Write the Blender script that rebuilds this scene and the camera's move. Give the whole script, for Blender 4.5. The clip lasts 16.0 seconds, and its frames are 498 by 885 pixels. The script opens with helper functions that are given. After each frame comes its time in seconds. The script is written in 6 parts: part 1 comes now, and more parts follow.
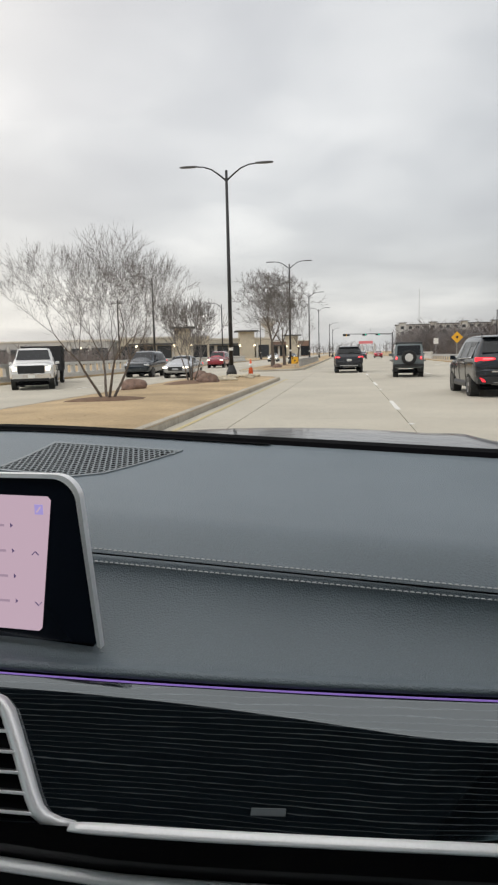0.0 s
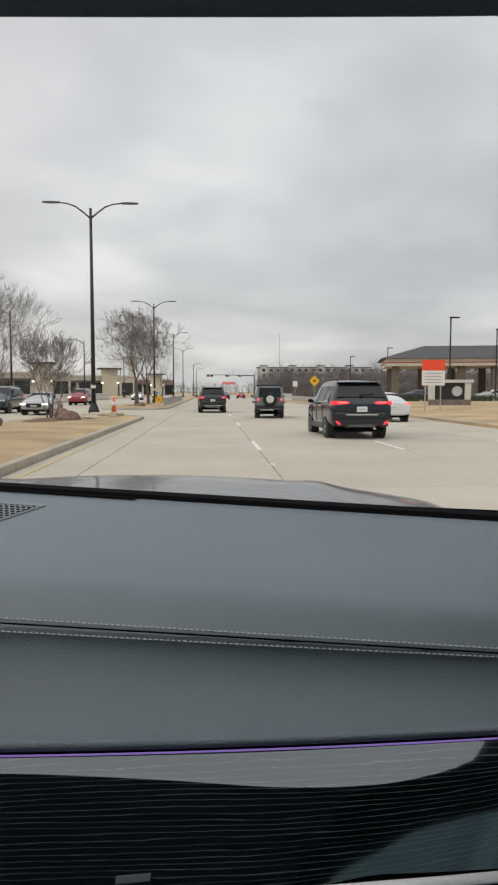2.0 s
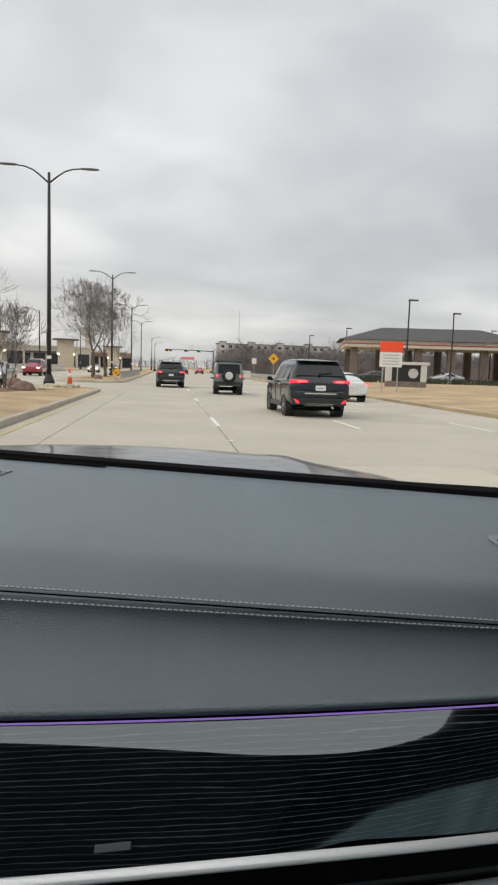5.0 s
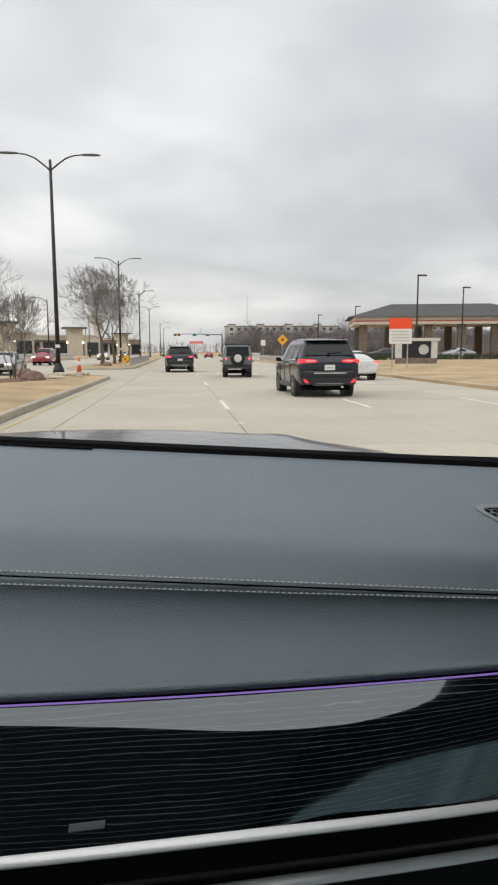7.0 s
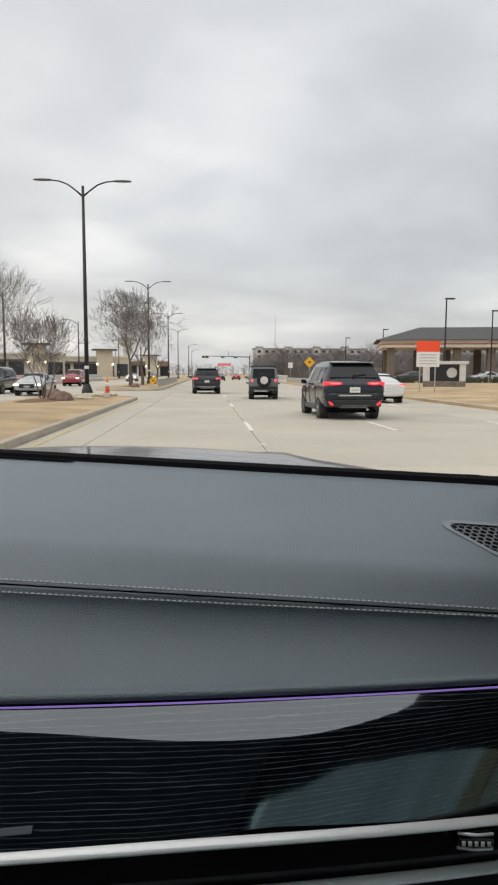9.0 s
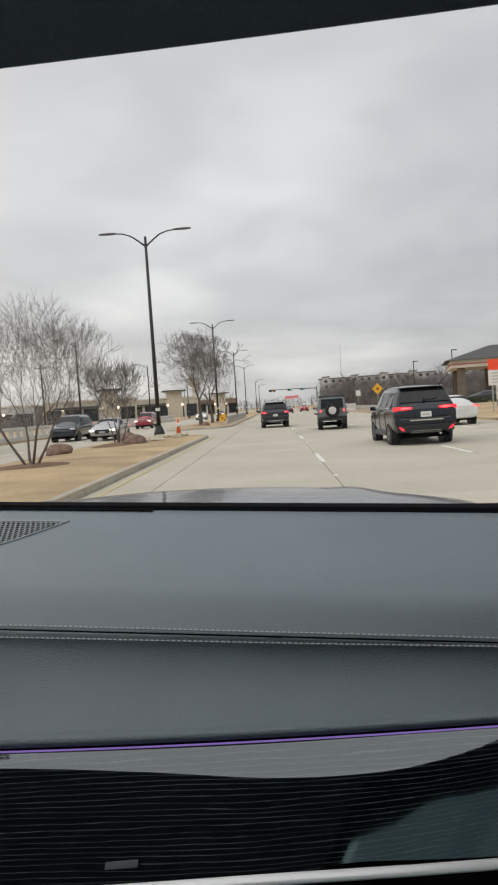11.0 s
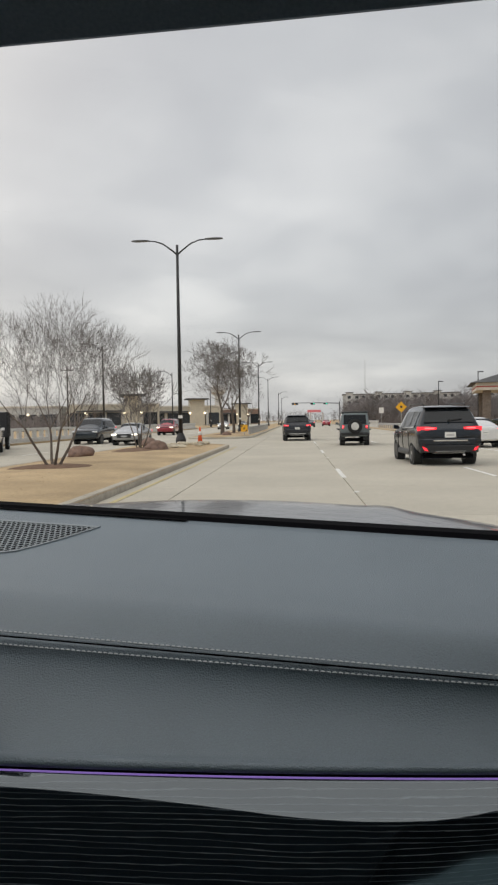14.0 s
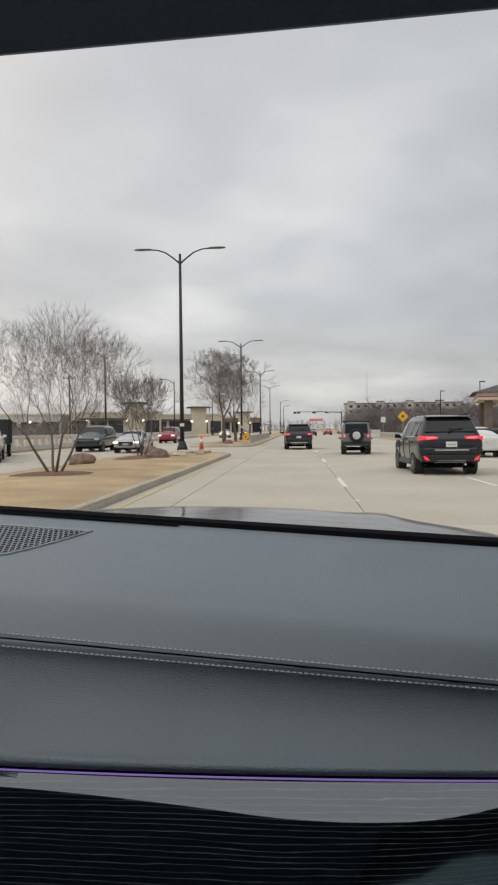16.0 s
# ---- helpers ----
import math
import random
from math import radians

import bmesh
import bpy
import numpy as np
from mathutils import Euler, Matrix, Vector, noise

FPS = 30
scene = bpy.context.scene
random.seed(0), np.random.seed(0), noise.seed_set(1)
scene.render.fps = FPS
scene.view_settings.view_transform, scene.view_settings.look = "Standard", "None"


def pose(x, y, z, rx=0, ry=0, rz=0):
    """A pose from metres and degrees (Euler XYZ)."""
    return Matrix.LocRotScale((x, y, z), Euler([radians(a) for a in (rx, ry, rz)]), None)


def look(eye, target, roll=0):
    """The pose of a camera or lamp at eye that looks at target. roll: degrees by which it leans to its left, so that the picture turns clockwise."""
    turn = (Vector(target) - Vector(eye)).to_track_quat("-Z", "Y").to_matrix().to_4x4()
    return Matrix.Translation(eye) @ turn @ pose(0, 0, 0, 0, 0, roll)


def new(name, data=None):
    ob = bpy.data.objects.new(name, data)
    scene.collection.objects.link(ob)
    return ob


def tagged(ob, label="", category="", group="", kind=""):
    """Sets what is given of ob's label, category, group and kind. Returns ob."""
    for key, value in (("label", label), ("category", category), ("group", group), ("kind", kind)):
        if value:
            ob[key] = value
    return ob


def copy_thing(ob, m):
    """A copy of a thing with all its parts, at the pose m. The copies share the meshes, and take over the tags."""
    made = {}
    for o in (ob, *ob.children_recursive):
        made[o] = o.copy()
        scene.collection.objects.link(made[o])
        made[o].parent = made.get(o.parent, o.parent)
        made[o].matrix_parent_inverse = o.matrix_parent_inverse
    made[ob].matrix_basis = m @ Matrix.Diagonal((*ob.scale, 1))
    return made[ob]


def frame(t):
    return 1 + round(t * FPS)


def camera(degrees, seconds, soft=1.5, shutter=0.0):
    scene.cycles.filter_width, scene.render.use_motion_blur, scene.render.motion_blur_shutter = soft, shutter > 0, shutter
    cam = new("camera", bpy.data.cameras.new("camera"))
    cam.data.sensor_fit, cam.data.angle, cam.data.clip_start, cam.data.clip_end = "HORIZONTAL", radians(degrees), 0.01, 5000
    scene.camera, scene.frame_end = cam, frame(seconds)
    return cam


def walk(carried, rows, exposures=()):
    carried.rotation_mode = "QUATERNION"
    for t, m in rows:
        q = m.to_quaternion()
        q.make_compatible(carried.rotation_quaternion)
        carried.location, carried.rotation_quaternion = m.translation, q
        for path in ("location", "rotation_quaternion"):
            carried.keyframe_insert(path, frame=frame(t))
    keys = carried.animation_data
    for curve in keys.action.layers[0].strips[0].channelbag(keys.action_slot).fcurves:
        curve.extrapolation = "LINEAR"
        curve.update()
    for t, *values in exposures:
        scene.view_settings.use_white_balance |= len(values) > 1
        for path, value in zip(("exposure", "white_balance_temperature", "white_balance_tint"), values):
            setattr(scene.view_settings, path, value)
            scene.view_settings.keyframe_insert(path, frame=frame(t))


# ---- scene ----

# ---------------------------------------------------------------- camera
cam = camera(41.0, 16.0, soft=2.3)
# the car stands turned a little to the right of the road's line
CAR = pose(0, 0, 0, 0, 0, -5.4)
# seconds, x, y, z, pitch, lean, turn, all in the car
ROWS = [
    (0.0, -0.0435, 0.0284, 1.4217, -7.55, 1.37, 13.84),
    (0.5, -0.0239, 0.0224, 1.4435, -6.03, 0.99, 10.20),
    (1.0, -0.0238, 0.0053, 1.4517, -4.95, 0.53, 7.22),
    (1.5, -0.0420, 0.0030, 1.4571, -4.32, 0.13, 4.41),
    (2.0, -0.0406, -0.0021, 1.4521, -4.34, -0.05, 2.07),
    (2.5, -0.0589, 0.0067, 1.4450, -4.50, -1.05, 0.52),
    (3.0, -0.0746, -0.0000, 1.4494, -4.19, -1.17, -0.74),
    (3.5, -0.0935, 0.0013, 1.4463, -4.66, -2.38, -1.27),
    (4.0, -0.0954, 0.0049, 1.4451, -5.32, -2.75, -1.70),
    (6.5, -0.0269, 0.0256, 1.4272, -7.35, 0.02, -0.93),
    (7.0, -0.0284, 0.0265, 1.4280, -7.80, 0.17, -0.64),
    (7.5, -0.0145, 0.0447, 1.4068, -8.16, 0.30, -0.64),
    (8.0, -0.0276, 0.0156, 1.4350, -7.40, 0.32, -0.35),
    (8.5, -0.0070, 0.0079, 1.4382, -5.82, 0.33, 0.42),
    (9.0, 0.0530, 0.0213, 1.4164, -5.91, -0.17, 1.69),
    (9.5, 0.0561, -0.0279, 1.4718, -4.14, 0.53, 3.05),
    (12.0, 0.0598, -0.0044, 1.4176, -2.71, 4.13, 9.91),
    (12.5, 0.0557, 0.0299, 1.4169, -2.64, 3.12, 10.00),
    (13.0, 0.0234, 0.0261, 1.4204, -2.45, 2.13, 9.53),
    (13.5, 0.0190, 0.0188, 1.4339, -2.49, 1.07, 9.62),
    (14.0, 0.0191, 0.0117, 1.4393, -1.86, 0.94, 9.43),
    (14.5, 0.0364, 0.0085, 1.4341, -1.44, 0.86, 9.24),
    (15.0, 0.0405, 0.0045, 1.4286, -0.85, 0.26, 8.95),
    (15.5, 0.0382, 0.0008, 1.4322, -0.72, 0.44, 9.14),
    (16.0, 0.0377, 0.0057, 1.4340, -1.12, 0.62, 9.57),
]
walk(cam, [(t, CAR @ pose(x, y, z, 90 + p, 0, a) @ pose(0, 0, 0, 0, 0, -r)) for t, x, y, z, p, r, a in ROWS],
     exposures=[(0.0, 0.10), (1.0, -0.02), (3.5, 0.04), (6.5, 0.16), (7.5, 0.23), (8.0, 0.26), (8.5, 0.02), (9.0, 0.14), (9.5, 0.16), (12.0, -0.12), (16.0, -0.10)])

EYE = 1.42          # height of the eye over the road

# ---------------------------------------------------------------- world and sun
world = bpy.data.worlds.new("overcast_sky")
scene.world = world
world.use_nodes = True
W = world.node_tree
W.nodes.clear()


def wn(kind, **kw):
    n = W.nodes.new(kind)
    for k, v in kw.items():
        n.inputs[k].default_value = v
    return n


sky = W.nodes.new("ShaderNodeTexSky")
sky.sky_type = "NISHITA"
sky.sun_disc = False
sky.sun_elevation = radians(38)
sky.sun_rotation = radians(-50)
sky.dust_density = 4.0
w_co = W.nodes.new("ShaderNodeTexCoord")
w_sep = W.nodes.new("ShaderNodeSeparateXYZ")
W.links.new(w_co.outputs["Generated"], w_sep.inputs[0])
w_z = W.nodes.new("ShaderNodeMath"); w_z.operation = "MAXIMUM"; w_z.inputs[1].default_value = 0.0
W.links.new(w_sep.outputs["Z"], w_z.inputs[0])
w_za = W.nodes.new("ShaderNodeMath"); w_za.operation = "ADD"; w_za.inputs[1].default_value = 0.20
W.links.new(w_z.outputs[0], w_za.inputs[0])
w_dx = W.nodes.new("ShaderNodeMath"); w_dx.operation = "DIVIDE"
w_dy = W.nodes.new("ShaderNodeMath"); w_dy.operation = "DIVIDE"
W.links.new(w_sep.outputs["X"], w_dx.inputs[0]); W.links.new(w_za.outputs[0], w_dx.inputs[1])
W.links.new(w_sep.outputs["Y"], w_dy.inputs[0]); W.links.new(w_za.outputs[0], w_dy.inputs[1])
w_com = W.nodes.new("ShaderNodeCombineXYZ")
W.links.new(w_dx.outputs[0], w_com.inputs[0]); W.links.new(w_dy.outputs[0], w_com.inputs[1])
w_n1 = wn("ShaderNodeTexNoise", Scale=0.75, Detail=5.0, Roughness=0.42, Distortion=0.4)
w_n2 = wn("ShaderNodeTexNoise", Scale=2.0, Detail=5.0, Roughness=0.5, Distortion=0.3)
W.links.new(w_com.outputs[0], w_n1.inputs["Vector"]); W.links.new(w_com.outputs[0], w_n2.inputs["Vector"])
w_mix = W.nodes.new("ShaderNodeMath"); w_mix.operation = "MULTIPLY_ADD"; w_mix.inputs[1].default_value = 0.35
W.links.new(w_n2.outputs["Fac"], w_mix.inputs[0]); W.links.new(w_n1.outputs["Fac"], w_mix.inputs[2])
w_ramp = W.nodes.new("ShaderNodeValToRGB")
cr = w_ramp.color_ramp
cr.elements[0].position, cr.elements[0].color = 0.54, (0.455, 0.46, 0.47, 1)
cr.elements[1].position, cr.elements[1].color = 0.84, (0.76, 0.755, 0.74, 1)
e = cr.elements.new(0.68); e.color = (0.56, 0.565, 0.567, 1)
W.links.new(w_mix.outputs[0], w_ramp.inputs[0])
w_add = W.nodes.new("ShaderNodeMixRGB"); w_add.blend_type = "ADD"; w_add.inputs[0].default_value = 0.02
W.links.new(w_ramp.outputs[0], w_add.inputs[1]); W.links.new(sky.outputs[0], w_add.inputs[2])
w_bg = wn("ShaderNodeBackground", Strength=1.0)
w_out = W.nodes.new("ShaderNodeOutputWorld")
W.links.new(w_add.outputs[0], w_bg.inputs["Color"]); W.links.new(w_bg.outputs[0], w_out.inputs[0])

sun_data = bpy.data.lights.new("sun", "SUN")
sun_data.energy, sun_data.angle, sun_data.color = 1.5, radians(100), (1.0, 0.96, 0.91)
sun = new("sun", sun_data)
sun.matrix_world = look((0, 0, 60), (25, 22, 0))

# ---------------------------------------------------------------- materials


def mat(name, color, rough=0.6, metal=0.0, grain=0.0, scale=20.0, bump=0.0, bscale=60.0, var=0.0, emit=None, power=0.0,
        coat=0.0, ior=1.5, big=0.0, bigscale=1.0, spec=0.5):
    """A principled material: grain and large stains vary the colour, fine relief by bump, var varies piece by piece."""
    m = bpy.data.materials.new(name)
    m.use_nodes = True
    t = m.node_tree
    b = t.nodes["Principled BSDF"]
    b.inputs["Base Color"].default_value = (*color, 1)
    b.inputs["Roughness"].default_value = rough
    b.inputs["Metallic"].default_value = metal
    b.inputs["IOR"].default_value = ior
    b.inputs["Specular IOR Level"].default_value = spec
    b.inputs["Coat Weight"].default_value = coat
    b.inputs["Coat Roughness"].default_value = 0.05
    co = t.nodes.new("ShaderNodeTexCoord")
    last = None
    for amount, sc, det in ((grain, scale, 6.0), (big, bigscale, 3.0)):
        if amount:
            n = t.nodes.new("ShaderNodeTexNoise")
            n.inputs["Scale"].default_value, n.inputs["Detail"].default_value = sc, det
            geo = t.nodes.new("ShaderNodeNewGeometry")
            t.links.new(geo.outputs["Position"], n.inputs["Vector"])
            mr = t.nodes.new("ShaderNodeMapRange")
            mr.inputs["From Min"].default_value, mr.inputs["From Max"].default_value = 0.3, 0.7
            mr.inputs["To Min"].default_value, mr.inputs["To Max"].default_value = 1 - amount, 1 + amount
            t.links.new(n.outputs["Fac"], mr.inputs["Value"])
            mul = t.nodes.new("ShaderNodeMixRGB"); mul.blend_type = "MULTIPLY"; mul.inputs[0].default_value = 1.0
            if last is None:
                mul.inputs[1].default_value = (*color, 1)
            else:
                t.links.new(last, mul.inputs[1])
            t.links.new(mr.outputs["Result"], mul.inputs[2])
            last = mul.outputs[0]
    if var:
        oi = t.nodes.new("ShaderNodeObjectInfo")
        mr = t.nodes.new("ShaderNodeMapRange")
        mr.inputs["To Min"].default_value, mr.inputs["To Max"].default_value = 1 - var, 1 + var
        t.links.new(oi.outputs["Random"], mr.inputs["Value"])
        mul = t.nodes.new("ShaderNodeMixRGB"); mul.blend_type = "MULTIPLY"; mul.inputs[0].default_value = 1.0
        if last is None:
            mul.inputs[1].default_value = (*color, 1)
        else:
            t.links.new(last, mul.inputs[1])
        t.links.new(mr.outputs["Result"], mul.inputs[2])
        last = mul.outputs[0]
    if last is not None:
        t.links.new(last, b.inputs["Base Color"])
    if bump:
        n = t.nodes.new("ShaderNodeTexNoise")
        n.inputs["Scale"].default_value, n.inputs["Detail"].default_value = bscale, 4.0
        geo = t.nodes.new("ShaderNodeNewGeometry")
        t.links.new(geo.outputs["Position"], n.inputs["Vector"])
        bp = t.nodes.new("ShaderNodeBump")
        bp.inputs["Strength"].default_value, bp.inputs["Distance"].default_value = bump, 1.0 / bscale * 0.3
        t.links.new(n.outputs["Fac"], bp.inputs["Height"])
        t.links.new(bp.outputs["Normal"], b.inputs["Normal"])
    if emit:
        b.inputs["Emission Color"].default_value = (*emit, 1)
        b.inputs["Emission Strength"].default_value = power
    return m


def leather_material():
    """Grained dark leather: small cells in relief."""
    m = mat("dark_leather", (0.150, 0.184, 0.210), 0.46, grain=0.08, scale=600, big=0.05, bigscale=6)
    t = m.node_tree
    b = t.nodes["Principled BSDF"]
    geo = t.nodes.new("ShaderNodeNewGeometry")
    v = t.nodes.new("ShaderNodeTexVoronoi")
    v.feature = "F1"
    v.inputs["Scale"].default_value = 540
    n = t.nodes.new("ShaderNodeTexNoise")
    n.inputs["Scale"].default_value = 220
    t.links.new(geo.outputs["Position"], v.inputs["Vector"])
    t.links.new(geo.outputs["Position"], n.inputs["Vector"])
    a = t.nodes.new("ShaderNodeMath"); a.operation = "MULTIPLY_ADD"
    a.inputs[1].default_value = 0.05
    t.links.new(n.outputs["Fac"], a.inputs[0]); t.links.new(v.outputs["Distance"], a.inputs[2])
    bp = t.nodes.new("ShaderNodeBump")
    bp.inputs["Strength"].default_value, bp.inputs["Distance"].default_value = 0.70, 0.0009
    bp.invert = True
    t.links.new(a.outputs[0], bp.inputs["Height"])
    t.links.new(bp.outputs["Normal"], b.inputs["Normal"])
    return m


def wood_material():
    """Black lacquered wood with thin pale streaks that run along it."""
    m = mat("lacquered_black_wood", (0.010, 0.012, 0.013), 0.05, ior=2.05)
    t = m.node_tree
    b = t.nodes["Principled BSDF"]
    b.inputs["Specular Tint"].default_value = (0.86, 0.95, 1.0, 1)
    geo = t.nodes.new("ShaderNodeNewGeometry")
    sep = t.nodes.new("ShaderNodeSeparateXYZ")
    t.links.new(geo.outputs["Position"], sep.inputs[0])
    mp = t.nodes.new("ShaderNodeMapping")
    mp.inputs["Scale"].default_value = (3.2, 12.0, 60.0)
    t.links.new(geo.outputs["Position"], mp.inputs["Vector"])
    n = t.nodes.new("ShaderNodeTexNoise")
    n.inputs["Scale"].default_value, n.inputs["Detail"].default_value, n.inputs["Roughness"].default_value = 1.0, 5.0, 0.6
    t.links.new(mp.outputs[0], n.inputs["Vector"])
    a = t.nodes.new("ShaderNodeMath"); a.operation = "MULTIPLY"; a.inputs[1].default_value = 285.0
    t.links.new(sep.outputs["Z"], a.inputs[0])
    w = t.nodes.new("ShaderNodeMath"); w.operation = "MULTIPLY_ADD"; w.inputs[1].default_value = 2.6
    t.links.new(n.outputs["Fac"], w.inputs[0]); t.links.new(a.outputs[0], w.inputs[2])
    f = t.nodes.new("ShaderNodeMath"); f.operation = "FRACT"
    t.links.new(w.outputs[0], f.inputs[0])
    r = t.nodes.new("ShaderNodeValToRGB")
    r.color_ramp.elements[0].position, r.color_ramp.elements[0].color = 0.78, (0, 0, 0, 1)
    r.color_ramp.elements[1].position, r.color_ramp.elements[1].color = 0.98, (0, 0, 0, 1)
    e2 = r.color_ramp.elements.new(0.86); e2.color = (1, 1, 1, 1)
    t.links.new(f.outputs[0], r.inputs[0])
    n2 = t.nodes.new("ShaderNodeTexNoise")
    mp2 = t.nodes.new("ShaderNodeMapping")
    mp2.inputs["Scale"].default_value = (9.0, 30.0, 120.0)
    t.links.new(geo.outputs["Position"], mp2.inputs["Vector"]); t.links.new(mp2.outputs[0], n2.inputs["Vector"])
    n2.inputs["Scale"].default_value = 1.0
    k = t.nodes.new("ShaderNodeMath"); k.operation = "MULTIPLY"
    t.links.new(r.outputs[0], k.inputs[0]); t.links.new(n2.outputs["Fac"], k.inputs[1])
    mx = t.nodes.new("ShaderNodeMixRGB")
    mx.inputs[1].default_value, mx.inputs[2].default_value = (0.004, 0.006, 0.008, 1), (0.18, 0.205, 0.22, 1)
    t.links.new(k.outputs[0], mx.inputs[0])
    t.links.new(mx.outputs[0], b.inputs["Base Color"])
    return m


LEATHER = leather_material()
WOOD = wood_material()
THREAD = mat("grey_thread", (0.47, 0.49, 0.50), 0.8)
BLACK_PLASTIC = mat("black_plastic", (0.012, 0.013, 0.014), 0.4, bump=0.1, bscale=900)
RIM_GREY = mat("pale_grey_plastic", (0.20, 0.23, 0.245), 0.42, grain=0.05, scale=300)
CABIN_GREY = mat("grey_plastic", (0.115, 0.13, 0.14), 0.5, grain=0.05, scale=300)
SOFT_BLACK = mat("soft_black_rubber", (0.004, 0.004, 0.005), 0.9, spec=0.05)
PIANO = mat("gloss_black", (0.006, 0.006, 0.007), 0.08)
SATIN = mat("satin_silver", (0.94, 0.94, 0.95), 0.30, metal=0.25, grain=0.03, scale=300)
CHROME = mat("chrome", (0.75, 0.76, 0.77), 0.12, metal=1.0)
AMBIENT = mat("purple_light_strip", (0.1, 0.05, 0.2), 0.4, emit=(0.30, 0.19, 0.60), power=0.60)
SCREEN = mat("lit_screen", (0.02, 0.02, 0.02), 0.2, emit=(0.60, 0.44, 0.53), power=0.80)
SCREEN_GLASS = mat("blue_black_glass", (0.010, 0.014, 0.022), 0.10)
SCREEN_DARK = mat("screen_dark_mark", (0.02, 0.02, 0.03), 0.3, emit=(0.10, 0.07, 0.16), power=0.8)
SCREEN_INK = mat("screen_ink", (0.02, 0.02, 0.03), 0.3, emit=(0.40, 0.29, 0.37), power=0.8)
SCREEN_ICON = mat("screen_icon", (0.02, 0.02, 0.03), 0.3, emit=(0.36, 0.30, 0.62), power=0.9)
HEADLINER = mat("dark_headliner", (0.20, 0.235, 0.29), 0.95, grain=0.12, scale=500)
CABIN = mat("dark_cabin_trim", (0.02, 0.021, 0.023), 0.7, grain=0.1, scale=80)
OWN_PAINT = mat("grey_metallic_paint", (0.085, 0.090, 0.10), 0.35, metal=0.35, grain=0.05, scale=9, coat=0.6, big=0.2, bigscale=3, bump=0.5, bscale=11)

CONCRETE = mat("road_concrete", (0.47, 0.435, 0.36), 0.85, grain=0.06, scale=7, bump=0.10, bscale=70, var=0.05, big=0.08, bigscale=0.35)
KERB = mat("kerb_concrete", (0.44, 0.40, 0.33), 0.85, grain=0.14, scale=9, bump=0.3, bscale=50, var=0.08, big=0.12, bigscale=0.8)
YELLOW_LINE = mat("worn_yellow_paint", (0.50, 0.42, 0.22), 0.8, grain=0.25, scale=12)
WHITE_LINE = mat("worn_white_paint", (0.72, 0.71, 0.67), 0.75, grain=0.12, scale=15)
GRASS = mat("dormant_grass", (0.44, 0.325, 0.188), 0.95, grain=0.14, scale=14, bump=0.15, bscale=40, big=0.26, bigscale=0.4)
STRAW = mat("dry_grass_blades", (0.45, 0.34, 0.20), 0.95, grain=0.2, scale=3)
MULCH = mat("brown_mulch", (0.17, 0.10, 0.06), 0.95, grain=0.4, scale=14, bump=0.8, bscale=30)
ROCK = mat("brown_rock", (0.20, 0.13, 0.10), 0.9, grain=0.35, scale=6, bump=0.8, bscale=9)
PALE_ROCK = mat("pale_rock", (0.50, 0.44, 0.33), 0.9, grain=0.2, scale=6, var=0.2)
BARK = mat("grey_brown_bark", (0.13, 0.105, 0.085), 0.95, grain=0.3, scale=14, bump=0.6, bscale=30)
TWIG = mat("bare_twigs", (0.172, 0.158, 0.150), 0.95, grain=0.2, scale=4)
# distant twigs: haze is mixed into the colour, paler than the near ones
FAR_TWIG = mat("hazed_bare_wood", (0.20, 0.182, 0.178), 0.95, grain=0.35, scale=0.35)
HEDGE = mat("dull_evergreen", (0.055, 0.065, 0.04), 0.95, grain=0.4, scale=2)
POLE = mat("dark_bronze_pole", (0.018, 0.018, 0.019), 0.5, grain=0.1, scale=20)
LAMP_HEAD = mat("grey_lamp_housing", (0.12, 0.125, 0.13), 0.4, metal=0.3)
TIMBER_POLE = mat("weathered_pole", (0.07, 0.06, 0.05), 0.9, grain=0.2, scale=12)
GALV = mat("galvanised_steel", (0.42, 0.42, 0.41), 0.5, metal=0.6, grain=0.1, scale=8)
PALE_CONCRETE = mat("pale_concrete", (0.60, 0.59, 0.56), 0.85, grain=0.08, scale=3)
GLASS = mat("car_glass", (0.008, 0.010, 0.012), 0.05, ior=1.42)
TYRE = mat("tyre_rubber", (0.012, 0.012, 0.012), 0.85, grain=0.2, scale=30)
RIM = mat("alloy_rim", (0.60, 0.61, 0.62), 0.3, metal=0.6)
RED_LAMP = mat("red_lamp_lit", (0.4, 0.01, 0.01), 0.25, emit=(1.0, 0.03, 0.05), power=1.3)
RED_CORE = mat("red_lamp_core", (0.6, 0.05, 0.05), 0.3, emit=(1.0, 0.20, 0.20), power=1.6)
RED_DIM = mat("red_lamp", (0.30, 0.015, 0.02), 0.2)
HEAD_LAMP = mat("headlamp_lit", (0.8, 0.8, 0.75), 0.2, emit=(1.0, 0.88, 0.66), power=2.4)
AMBER = mat("amber_lamp_lit", (0.6, 0.3, 0.02), 0.3, emit=(1.0, 0.45, 0.02), power=1.6)
GREEN = mat("green_lamp_lit", (0.02, 0.5, 0.3), 0.3, emit=(0.05, 0.95, 0.55), power=1.6)
PLATE = mat("number_plate", (0.72, 0.72, 0.68), 0.5)
INK = mat("dark_ink", (0.03, 0.03, 0.035), 0.6)
SIGN_ORANGE = mat("orange_sign", (0.92, 0.085, 0.025), 0.55)
SIGN_WHITE = mat("white_sign", (0.78, 0.77, 0.74), 0.55)
SIGN_YELLOW = mat("yellow_sign", (0.80, 0.42, 0.02), 0.5)
CONE_ORANGE = mat("orange_cone", (0.75, 0.12, 0.03), 0.6)
ROOF_GREY = mat("grey_roof", (0.085, 0.085, 0.085), 0.85, grain=0.15, scale=1.5)
